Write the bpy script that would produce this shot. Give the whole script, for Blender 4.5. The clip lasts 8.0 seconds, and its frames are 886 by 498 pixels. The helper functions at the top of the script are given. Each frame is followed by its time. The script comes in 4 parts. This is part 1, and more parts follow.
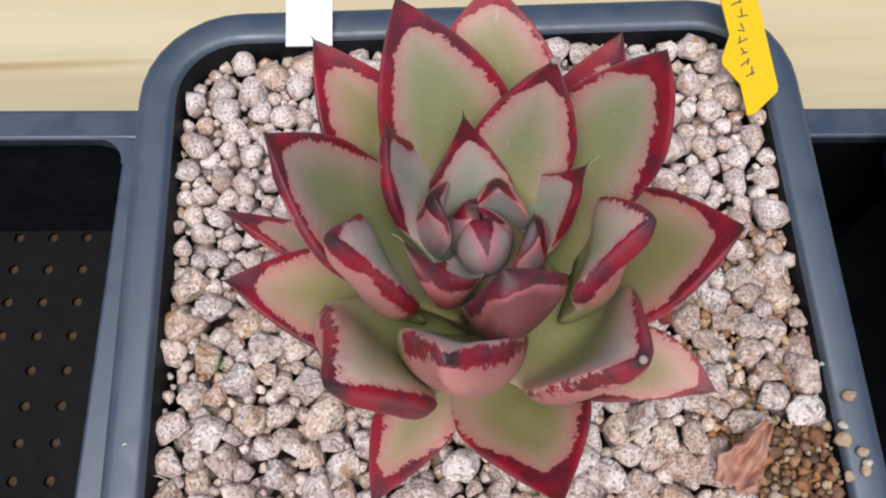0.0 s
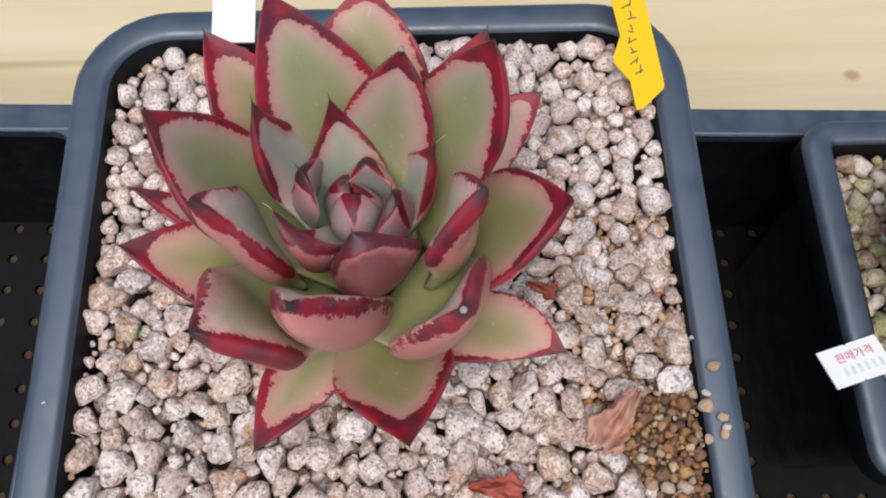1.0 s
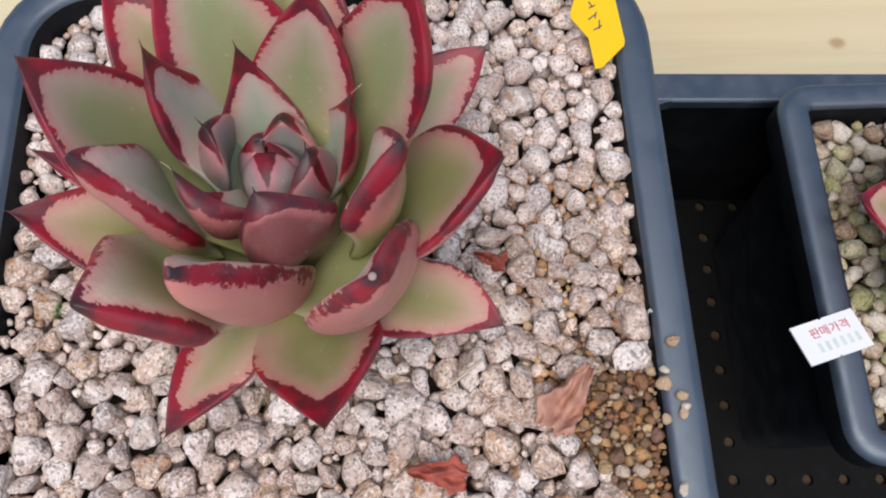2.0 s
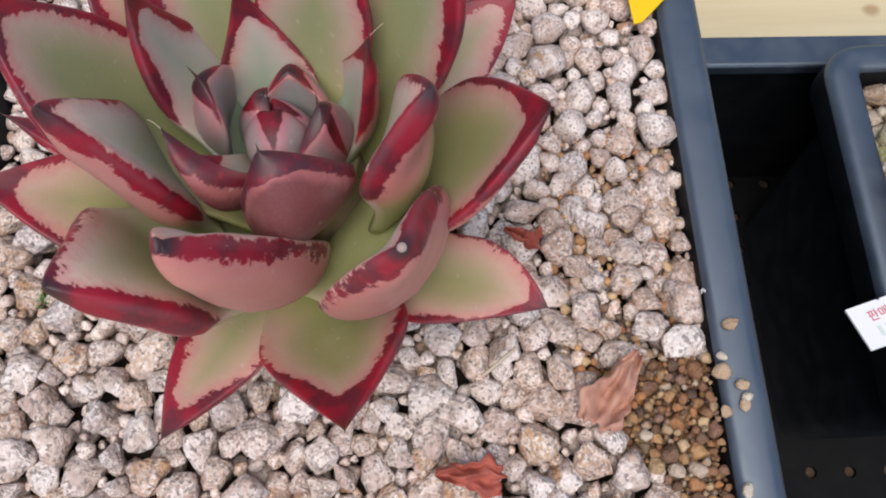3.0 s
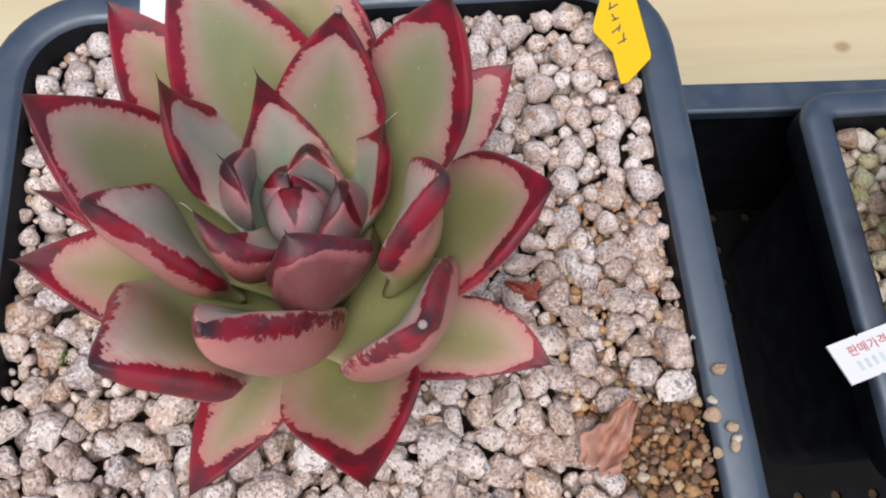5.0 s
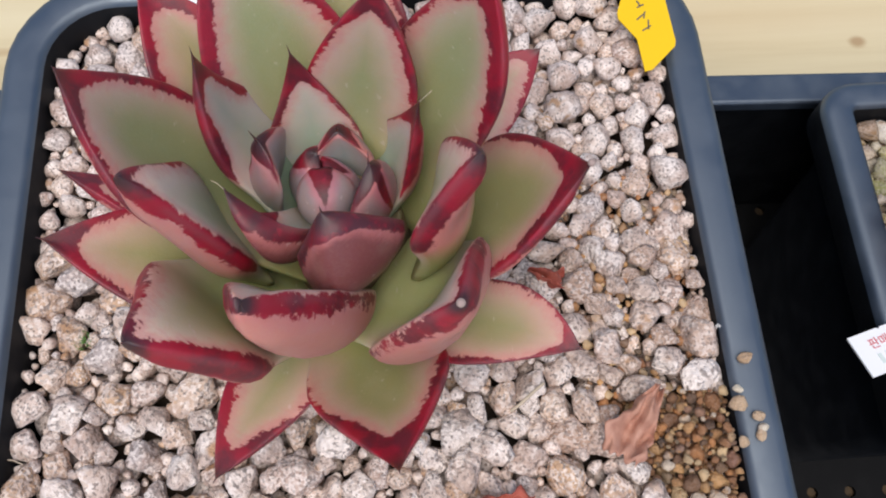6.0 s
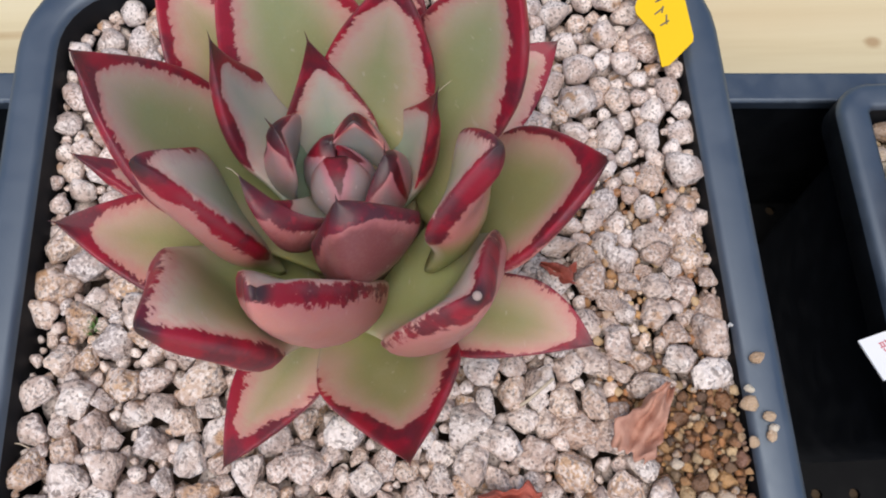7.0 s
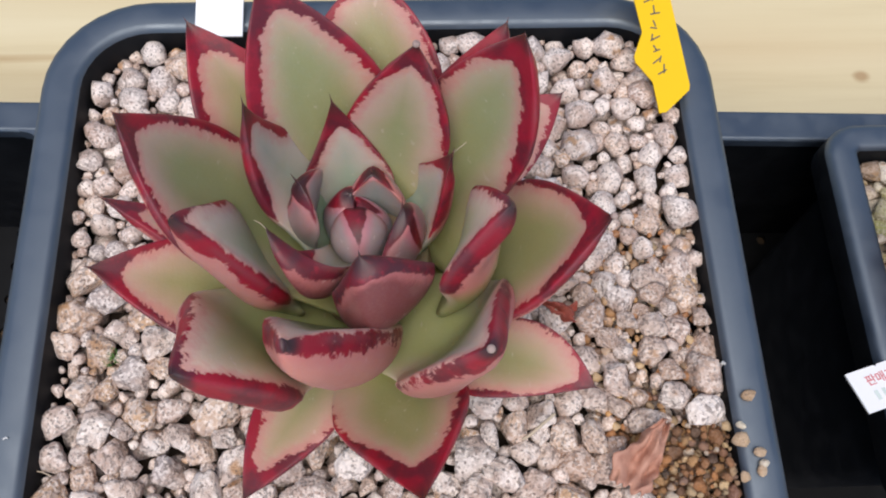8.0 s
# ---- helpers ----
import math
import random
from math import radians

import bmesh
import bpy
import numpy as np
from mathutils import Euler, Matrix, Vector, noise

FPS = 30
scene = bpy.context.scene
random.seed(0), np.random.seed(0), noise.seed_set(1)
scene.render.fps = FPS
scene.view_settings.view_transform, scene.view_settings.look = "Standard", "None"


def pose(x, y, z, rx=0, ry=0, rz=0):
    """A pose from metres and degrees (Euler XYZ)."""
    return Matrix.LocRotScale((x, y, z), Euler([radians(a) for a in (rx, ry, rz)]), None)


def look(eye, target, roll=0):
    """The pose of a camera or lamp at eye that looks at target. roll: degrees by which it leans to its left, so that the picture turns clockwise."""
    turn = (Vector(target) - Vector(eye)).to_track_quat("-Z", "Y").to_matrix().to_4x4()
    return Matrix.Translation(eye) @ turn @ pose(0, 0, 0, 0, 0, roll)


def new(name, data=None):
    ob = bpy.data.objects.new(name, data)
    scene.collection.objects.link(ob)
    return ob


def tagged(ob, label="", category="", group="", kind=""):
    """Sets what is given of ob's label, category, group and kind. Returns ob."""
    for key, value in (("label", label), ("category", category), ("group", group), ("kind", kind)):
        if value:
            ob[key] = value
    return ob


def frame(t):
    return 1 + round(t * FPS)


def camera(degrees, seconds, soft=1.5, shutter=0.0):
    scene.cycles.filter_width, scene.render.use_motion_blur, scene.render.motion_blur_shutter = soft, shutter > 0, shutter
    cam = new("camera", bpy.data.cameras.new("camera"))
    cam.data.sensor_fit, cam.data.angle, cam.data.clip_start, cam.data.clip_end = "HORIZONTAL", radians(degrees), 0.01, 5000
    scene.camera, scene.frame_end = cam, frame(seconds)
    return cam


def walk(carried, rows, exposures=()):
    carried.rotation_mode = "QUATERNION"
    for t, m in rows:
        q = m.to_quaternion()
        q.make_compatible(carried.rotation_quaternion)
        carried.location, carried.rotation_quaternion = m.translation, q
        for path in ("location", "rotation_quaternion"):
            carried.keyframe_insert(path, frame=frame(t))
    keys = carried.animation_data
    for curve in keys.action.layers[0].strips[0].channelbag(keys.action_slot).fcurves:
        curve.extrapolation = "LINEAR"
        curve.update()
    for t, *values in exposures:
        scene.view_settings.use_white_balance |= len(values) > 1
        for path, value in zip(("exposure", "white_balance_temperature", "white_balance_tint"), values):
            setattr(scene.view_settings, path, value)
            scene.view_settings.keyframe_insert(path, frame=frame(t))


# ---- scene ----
cam = camera(58.6, 8.0, 2.0)
CM = 0.01
# seconds, eye and target in centimetres from the middle of the pot's rim, roll
ROWS = [
    (0, -0.790, -2.639, 9.817, -0.585, 0.082, 2.296, 1.83),
    (0.5, 0.226, -3.207, 10.479, 0.445, -0.439, 2.977, 2.59),
    (1, 0.578, -3.396, 10.492, 0.767, -0.571, 3.010, 1.96),
    (1.5, 0.991, -3.472, 10.167, 1.205, -0.714, 2.660, 2.96),
    (1.7, 1.322, -3.382, 9.909, 1.543, -0.660, 2.390, 2.76),
    (2.8, 1.233, -3.293, 9.200, 1.389, -0.701, 1.633, 0.75),
    (3, 1.082, -3.136, 8.647, 1.243, -0.548, 1.079, 0.55),
    (3.5, 0.141, -2.716, 8.520, 0.387, -0.230, 0.920, 2.45),
    (4, 0.618, -2.854, 8.709, 0.865, -0.334, 1.121, 2.07),
    (4.2, 0.890, -2.918, 8.954, 1.153, -0.367, 1.376, 2.02),
    (5.3, 0.812, -2.902, 9.279, 1.155, -0.096, 1.795, 2.69),
    (5.5, 0.693, -2.910, 9.262, 1.034, -0.108, 1.777, 2.76),
    (6, 0.585, -2.998, 9.152, 0.899, -0.245, 1.647, 2.70),
    (6.5, 0.493, -3.027, 9.007, 0.765, -0.337, 1.478, 2.80),
    (7, 0.494, -2.982, 9.089, 0.763, -0.290, 1.561, 3.19),
    (7.5, 0.316, -2.847, 9.307, 0.626, -0.127, 1.790, 4.49),
    (8, 0.294, -2.801, 9.620, 0.650, -0.004, 2.133, 5.31),
]
walk(cam, [(t, look(Vector((a, b, c)) * CM, Vector((d, e, f)) * CM, roll)) for t, a, b, c, d, e, f, roll in ROWS])

# ---------------------------------------------------------------- light
world = bpy.data.worlds.new("sky")
scene.world = world
world.use_nodes = True
wn, wl = world.node_tree.nodes, world.node_tree.links
sky = wn.new("ShaderNodeTexSky")
sky.sky_type, sky.sun_disc = "NISHITA", False
sky.sun_elevation, sky.sun_rotation = radians(70), radians(196)
wn["Background"].inputs["Strength"].default_value = 0.15
wl.new(sky.outputs[0], wn["Background"].inputs[0])
sun = new("sun", bpy.data.lights.new("sun", "SUN"))
sun.data.energy, sun.data.angle, sun.data.color = 3.3, radians(50), (1.0, 0.91, 0.83)
sun.matrix_world = look(Vector((-0.12, -0.42, 1.2)), Vector((0, 0, 0)))
scene.view_settings.exposure = -0.1


# ---------------------------------------------------------------- materials
def material(name):
    m = bpy.data.materials.new(name)
    m.use_nodes = True
    nt = m.node_tree
    return m, nt, nt.nodes["Principled BSDF"]


def node(nt, kind, **values):
    n = nt.nodes.new("ShaderNode" + kind)
    for key, value in values.items():
        if key.startswith("in_"):
            k = key[3:]
            n.inputs[int(k) if k.isdigit() else k].default_value = value
        elif key == "blend_type":
            n.blend_type = value
        elif key == "operation":
            n.operation = value
        elif key == "data_type":
            n.data_type = value
        elif key == "attribute_name":
            n.attribute_name = value
        elif key == "feature":
            n.feature = value
    return n


def noise_of(nt, scale, detail=3.0, rough=0.55, stretch=None, kind="Object"):
    tc = node(nt, "TexCoord")
    n = node(nt, "TexNoise", in_Scale=scale, in_Detail=detail, in_Roughness=rough)
    if stretch:
        mp = node(nt, "Mapping")
        mp.inputs["Scale"].default_value = stretch
        nt.links.new(tc.outputs[kind], mp.inputs[0])
        nt.links.new(mp.outputs[0], n.inputs["Vector"])
    else:
        nt.links.new(tc.outputs[kind], n.inputs["Vector"])
    return n.outputs["Fac"]


def ramp(nt, fac, stops):
    r = node(nt, "ValToRGB")
    e = r.color_ramp.elements
    while len(e) < len(stops):
        e.new(0.5)
    for el, (p, c) in zip(e, stops):
        el.position, el.color = p, (*c, 1) if len(c) == 3 else c
    nt.links.new(fac, r.inputs[0])
    return r.outputs[0]


def math_of(nt, op, a, b=0.0, c=0.0):
    n = node(nt, "Math", operation=op)
    for i, v in enumerate((a, b, c)):
        if isinstance(v, (int, float)):
            n.inputs[i].default_value = v
        else:
            nt.links.new(v, n.inputs[i])
    return n.outputs[0]


def smooth(nt, v, lo, hi, a=0.0, b=1.0):
    n = node(nt, "MapRange")
    n.interpolation_type = "SMOOTHSTEP"
    for i, x in enumerate((v, lo, hi, a, b)):
        if isinstance(x, (int, float)):
            n.inputs[i].default_value = x
        else:
            nt.links.new(x, n.inputs[i])
    return n.outputs[0]


def mix(nt, fac, a, b, how="MIX"):
    n = node(nt, "MixRGB", blend_type=how)
    for i, v in enumerate((fac, a, b)):
        if isinstance(v, (int, float)):
            n.inputs[i].default_value = v
        elif isinstance(v, tuple):
            n.inputs[i].default_value = (*v, 1)
        else:
            nt.links.new(v, n.inputs[i])
    return n.outputs[0]


def bump(nt, bsdf, height, strength, distance):
    b = node(nt, "Bump", in_Strength=strength, in_Distance=distance)
    nt.links.new(height, b.inputs["Height"])
    nt.links.new(b.outputs[0], bsdf.inputs["Normal"])


def plastic(name, colour, rough=0.42, spec=0.8, ior=1.5):
    m, nt, p = material(name)
    dust = noise_of(nt, 180, 5, 0.6)
    fine = noise_of(nt, 2600, 3)
    col = mix(nt, smooth(nt, dust, 0.45, 0.8), colour, tuple(c * 1.25 + 0.003 for c in colour))
    nt.links.new(col, p.inputs["Base Color"])
    nt.links.new(smooth(nt, dust, 0.3, 0.7, rough - 0.06, rough + 0.12), p.inputs["Roughness"])
    p.inputs["Specular IOR Level"].default_value = spec
    p.inputs["IOR"].default_value = ior
    bump(nt, p, fine, 0.03, 0.0002)
    return m


def stone(name, islands, tones, speckle=1.0, white=0.66):
    """Granite chips: pale, pinkish and grey grains with dark mica specks and rusty stains; tones by piece."""
    m, nt, p = material(name)
    if islands:
        rnd = node(nt, "NewGeometry").outputs["Random Per Island"]
    else:
        rnd = node(nt, "ObjectInfo").outputs["Random"]
    base = ramp(nt, rnd, tones)
    shift = node(nt, "TexCoord")
    add = node(nt, "VectorMath", operation="ADD")
    nt.links.new(shift.outputs["Object"], add.inputs[0])
    comb = node(nt, "CombineXYZ")
    nt.links.new(rnd, comb.inputs[0])
    nt.links.new(rnd, comb.inputs[1])
    nt.links.new(comb.outputs[0], add.inputs[1])

    k = 1.0 if islands else 0.17  # pieces carry their size as a scale

    def ns(scale, detail=3.0, rough=0.6):
        n = node(nt, "TexNoise", in_Scale=scale * k, in_Detail=detail, in_Roughness=rough)
        nt.links.new(add.outputs[0], n.inputs["Vector"])
        return n.outputs["Fac"]
    blot = ns(330, 4)
    grains = ns(1500, 3)
    vor = node(nt, "TexVoronoi", in_Scale=3700 * k)
    nt.links.new(add.outputs[0], vor.inputs["Vector"])
    sep = node(nt, "SeparateColor")
    nt.links.new(vor.outputs["Color"], sep.inputs[0])
    crystal, specks = sep.outputs[0], sep.outputs[1]
    col = mix(nt, smooth(nt, math_of(nt, "ADD", math_of(nt, "MULTIPLY", crystal, 0.5), math_of(nt, "MULTIPLY", grains, 0.5)), 0.36, 0.62, 0, white), base, (0.93, 0.84, 0.785))
    col = mix(nt, smooth(nt, blot, 0.46, 0.62, 0, 0.60 * speckle), col, (0.40, 0.27, 0.21))
    rust = math_of(nt, "MULTIPLY", smooth(nt, ns(300, 2), 0.58, 0.7), smooth(nt, rnd, 0.45, 0.7, 0, 0.85))
    col = mix(nt, rust, col, (0.42, 0.22, 0.09))
    col = mix(nt, math_of(nt, "MULTIPLY", smooth(nt, specks, 0.66, 0.86, 0, 0.72 * speckle), smooth(nt, grains, 0.34, 0.52)), col, (0.15, 0.115, 0.10))
    nt.links.new(col, p.inputs["Base Color"])
    p.inputs["Roughness"].default_value = 0.62
    bump(nt, p, math_of(nt, "ADD", grains, math_of(nt, "MULTIPLY", blot, 1.5)), 0.5, 0.0004 if islands else 0.002)
    return m


def leaf_material(name, inner, edge_tone, back, band=0.12, start=0.42, red=(0.27, 0.006, 0.024), dark=(0.12, 0.012, 0.024), keel=0.0, tip=0.93, upper=1.0, lower=1.5, heel=(0.34, 0.36, 0.13), patch=0.30, flush=0.55, fold=0.35):
    """Waxy leaf: green heart, pale pink flanks, and a ragged crimson band along the margin towards the tip."""
    m, nt, p = material(name)
    rim = node(nt, "Attribute", attribute_name="rim").outputs["Fac"]
    along = node(nt, "Attribute", attribute_name="along").outputs["Fac"]
    under = node(nt, "Attribute", attribute_name="under").outputs["Fac"]
    chance = node(nt, "ObjectInfo").outputs["Random"]
    rag = noise_of(nt, 900, 4, 0.65)
    soft = noise_of(nt, 160, 3)
    fine = noise_of(nt, 3800, 2)
    # short teeth that run inward from the margin
    spot = node(nt, "CombineXYZ")
    for k, v in enumerate((math_of(nt, "MULTIPLY", along, 95.0), math_of(nt, "MULTIPLY", rim, 9.0), math_of(nt, "ADD", math_of(nt, "MULTIPLY", chance, 80.0), math_of(nt, "MULTIPLY", under, 9.0)))):
        nt.links.new(v, spot.inputs[k])
    teeth = node(nt, "TexNoise", in_Scale=1.0, in_Detail=3.0, in_Roughness=0.7)
    nt.links.new(spot.outputs[0], teeth.inputs["Vector"])
    teeth = teeth.outputs["Fac"]
    heart = smooth(nt, math_of(nt, "ADD", rim, math_of(nt, "MULTIPLY", math_of(nt, "SUBTRACT", soft, 0.5), 0.3)), 0.04, 0.55)
    heart = math_of(nt, "MULTIPLY", heart, smooth(nt, along, 0.72, 1.0, 1.0, 0.25))
    top = mix(nt, heart, edge_tone, inner)
    top = mix(nt, smooth(nt, along, 0.42, 0.08, 0.0, 0.85), top, heel)
    low = mix(nt, smooth(nt, along, 0.2, 0.62), heel, back)
    body = mix(nt, under, top, low)
    body = mix(nt, smooth(nt, soft, 0.5, 0.8, 0, 0.35), body, mix(nt, 0.5, body, (0.50, 0.44, 0.34)))
    body = mix(nt, smooth(nt, fine, 0.4, 0.8, 0, 0.10), body, mix(nt, 0.5, body, (0.50, 0.46, 0.38)))
    reach = math_of(nt, "MULTIPLY", smooth(nt, along, start, start + 0.22), smooth(nt, noise_of(nt, 62, 1), 0.36, 0.64, band * 0.35, band * 1.5))
    reach = math_of(nt, "ADD", reach, smooth(nt, along, 0.84, 0.99, 0.0, patch))
    reach = math_of(nt, "MULTIPLY", reach, mix(nt, under, (upper, upper, upper), (lower, lower, lower)))
    frayed = math_of(nt, "ADD", math_of(nt, "MULTIPLY", math_of(nt, "SUBTRACT", rag, 0.5), 1.5), math_of(nt, "MULTIPLY", math_of(nt, "SUBTRACT", teeth, 0.5), 0.9))
    reach = math_of(nt, "ADD", reach, math_of(nt, "MULTIPLY", frayed, math_of(nt, "MULTIPLY", smooth(nt, along, start - 0.1, start + 0.15), band)))
    mask = smooth(nt, math_of(nt, "SUBTRACT", reach, rim), -0.004, 0.024)
    if keel:
        mid = node(nt, "Attribute", attribute_name="mid").outputs["Fac"]
        line = math_of(nt, "MULTIPLY", smooth(nt, along, fold, 0.97, 0.1, 1.0), keel)
        line = math_of(nt, "ADD", line, math_of(nt, "MULTIPLY", math_of(nt, "SUBTRACT", rag, 0.5), keel * 0.6))
        halo = math_of(nt, "MULTIPLY", smooth(nt, math_of(nt, "SUBTRACT", line, mid), -0.12, 0.0, 0.0, 0.6), smooth(nt, along, fold - 0.2, fold + 0.15))
        body = mix(nt, math_of(nt, "MULTIPLY", halo, under), body, (0.47, 0.12, 0.17))
        line = smooth(nt, math_of(nt, "SUBTRACT", line, mid), 0.0, 0.02)
        mask = math_of(nt, "MAXIMUM", mask, math_of(nt, "MULTIPLY", math_of(nt, "MULTIPLY", line, under), smooth(nt, along, fold, fold + 0.12)))
    blush = math_of(nt, "MULTIPLY", smooth(nt, math_of(nt, "SUBTRACT", reach, rim), -0.16, 0.02, 0.0, flush), smooth(nt, along, start - 0.1, start + 0.2))
    body = mix(nt, blush, body, (0.50, 0.17, 0.17))
    dusty = noise_of(nt, 1500, 2, 0.5, (1.0, 0.35, 1.0))
    body = mix(nt, math_of(nt, "MULTIPLY", smooth(nt, dusty, 0.66, 0.74, 0.0, 0.3), smooth(nt, soft, 0.45, 0.6)), body, (0.62, 0.52, 0.48))
    crimson = mix(nt, smooth(nt, noise_of(nt, 260, 4), 0.42, 0.62), red, dark)
    crimson = mix(nt, smooth(nt, rag, 0.52, 0.72, 0.0, 0.5), crimson, (0.35, 0.012, 0.036))
    # a grey bloom lies on the outermost edge
    crimson = mix(nt, math_of(nt, "MULTIPLY", smooth(nt, rim, 0.07, 0.0, 0.0, 0.28), smooth(nt, soft, 0.4, 0.6)), crimson, (0.17, 0.085, 0.10))
    crimson = mix(nt, smooth(nt, along, tip, 1.0), crimson, (0.035, 0.014, 0.018))
    col = mix(nt, mask, body, crimson)
    nt.links.new(col, p.inputs["Base Color"])
    nt.links.new(smooth(nt, soft, 0.3, 0.7, 0.40, 0.56), p.inputs["Roughness"])
    p.inputs["Subsurface Weight"].default_value = 0.35
    p.inputs["Subsurface Radius"].default_value = (0.0040, 0.0022, 0.0012)
    p.inputs["Subsurface Scale"].default_value = 1.0
    bump(nt, p, math_of(nt, "ADD", fine, math_of(nt, "MULTIPLY", rag, 0.8)), 0.08, 0.0003)
    return m


def wood_material(name):
    m, nt, p = material(name)
    grain = noise_of(nt, 60, 5, 0.6, (0.06, 1.0, 1.0))
    wide = noise_of(nt, 14, 3, 0.5, (0.12, 1.0, 1.0))
    col = ramp(nt, grain, [(0.3, (0.56, 0.46, 0.27)), (0.52, (0.65, 0.56, 0.35)), (0.75, (0.70, 0.62, 0.41))])
    col = mix(nt, smooth(nt, wide, 0.52, 0.7, 0, 0.5), col, (0.55, 0.40, 0.22))
    # a small knot and a long brown streak in the front board
    tc = node(nt, "TexCoord")
    for centre, size, reach, tone in (((0.1331, 0.0919, 0.0), (1.0, 1.3, 0.0), 0.0035, (0.36, 0.22, 0.10)), ((-0.155, 0.1020, 0.0), (0.022, 1.0, 0.0), 0.0022, (0.42, 0.28, 0.13))):
        mp = node(nt, "Mapping")
        mp.inputs["Location"].default_value = [-c * s for c, s in zip(centre, size)]
        mp.inputs["Scale"].default_value = size
        nt.links.new(tc.outputs["Object"], mp.inputs[0])
        far = node(nt, "VectorMath", operation="LENGTH")
        nt.links.new(mp.outputs[0], far.inputs[0])
        ragged = math_of(nt, "ADD", far.outputs["Value"], math_of(nt, "MULTIPLY", math_of(nt, "SUBTRACT", grain, 0.5), reach * 1.5))
        col = mix(nt, smooth(nt, ragged, reach * 0.3, reach, 0.75, 0.0), col, tone)
    nt.links.new(col, p.inputs["Base Color"])
    p.inputs["Roughness"].default_value = 0.6
    bump(nt, p, grain, 0.25, 0.0008)
    return m


def plain(name, colour, rough=0.5, scale=300, amount=0.25, tone=None):
    m, nt, p = material(name)
    n = noise_of(nt, scale, 4)
    tone = tone or tuple(c * 0.6 for c in colour)
    nt.links.new(mix(nt, smooth(nt, n, 0.4, 0.75, 0, amount), colour, tone), p.inputs["Base Color"])
    p.inputs["Roughness"].default_value = rough
    bump(nt, p, n, 0.1, 0.0003)
    return m


POT = plastic("pot_plastic", (0.015, 0.024, 0.042), 0.5, 1.0, 1.78)
POT.node_tree.nodes["Principled BSDF"].inputs["Specular Tint"].default_value = (0.78, 0.90, 1.0, 1)
# shaded copy of the black plastic: the slots' darkness is in its base colour
SHADED_WALL = plastic("shaded_wall_plastic", (0.004, 0.005, 0.007), 0.6, 0.25)
TRAY = plastic("tray_plastic", (0.014, 0.022, 0.038), 0.46, 1.0, 1.75)
TRAY.node_tree.nodes["Principled BSDF"].inputs["Specular Tint"].default_value = (0.78, 0.90, 1.0, 1)
# tray plastic darkened for the floor, so the deep cells' shade is painted in
TRAY_FLOOR_SHADED = plastic("tray_floor_shaded", (0.004, 0.0045, 0.0055), 0.75, 0.2)
TONES = [(0.0, (0.46, 0.32, 0.26)), (0.15, (0.68, 0.55, 0.48)), (0.3, (0.80, 0.71, 0.64)), (0.45, (0.40, 0.34, 0.32)), (0.55, (0.74, 0.64, 0.58)), (0.68, (0.58, 0.37, 0.22)), (0.75, (0.62, 0.47, 0.38)), (0.88, (0.86, 0.78, 0.72)), (1.0, (0.55, 0.42, 0.36))]
BROWN = [(0.0, (0.20, 0.08, 0.03)), (0.15, (0.52, 0.29, 0.11)), (0.3, (0.09, 0.05, 0.03)), (0.5, (0.48, 0.21, 0.07)), (0.65, (0.07, 0.045, 0.03)), (0.8, (0.70, 0.50, 0.27)), (0.92, (0.22, 0.10, 0.06)), (1.0, (0.66, 0.55, 0.42))]
CREAM = [(0.0, (0.62, 0.52, 0.36)), (0.5, (0.74, 0.66, 0.50)), (1.0, (0.66, 0.58, 0.46))]
MOSSY = [(0.0, (0.40, 0.30, 0.18)), (0.2, (0.66, 0.58, 0.46)), (0.4, (0.34, 0.36, 0.10)), (0.55, (0.30, 0.18, 0.08)), (0.75, (0.72, 0.66, 0.56)), (0.9, (0.50, 0.46, 0.16)), (1.0, (0.62, 0.50, 0.42))]
STONE = stone("granite_chip", False, TONES, 1.0, 0.62)
STONE_BED = stone("granite_bed", True, TONES, 1.0, 0.62)
GRIT = stone("brown_grit", False, BROWN, 0.15, 0.05)
GRIT_BED = stone("brown_grit_bed", True, BROWN, 0.15, 0.05)
BEAD = stone("cream_bead", False, CREAM, 0.3, 0.2)
TAN = stone("tan_crumb", False, [(0.0, (0.42, 0.27, 0.15)), (1.0, (0.58, 0.42, 0.27))], 0.2, 0.1)
TAN_STONE = stone("tan_chip", False, [(0.0, (0.44, 0.29, 0.21)), (0.4, (0.58, 0.44, 0.36)), (0.7, (0.38, 0.25, 0.18)), (1.0, (0.62, 0.50, 0.42))], 0.9, 0.45)
MOSSY_STONE = stone("mossy_chip", False, MOSSY, 0.5, 0.25)
MOSSY_BED = stone("mossy_bed", True, MOSSY, 0.5, 0.25)
SOIL = plain("dark_soil", (0.035, 0.024, 0.017), 0.9, 500, 0.8, (0.09, 0.06, 0.035))
OUTER = leaf_material("leaf_outer", (0.285, 0.275, 0.12), (0.53, 0.335, 0.275), (0.46, 0.19, 0.165), 0.145, 0.36, lower=1.0, heel=(0.37, 0.385, 0.11))
CURLED = leaf_material("leaf_curled", (0.32, 0.34, 0.16), (0.60, 0.46, 0.38), (0.48, 0.20, 0.175), 0.15, 0.42, upper=0.4, lower=1.0, heel=(0.33, 0.35, 0.14), tip=0.98, patch=0.07)
FLESHY = leaf_material("leaf_fleshy", (0.34, 0.36, 0.18), (0.60, 0.47, 0.38), (0.48, 0.21, 0.18), 0.15, 0.40, upper=0.7, lower=1.1, heel=(0.34, 0.36, 0.14), tip=0.97, patch=0.10)
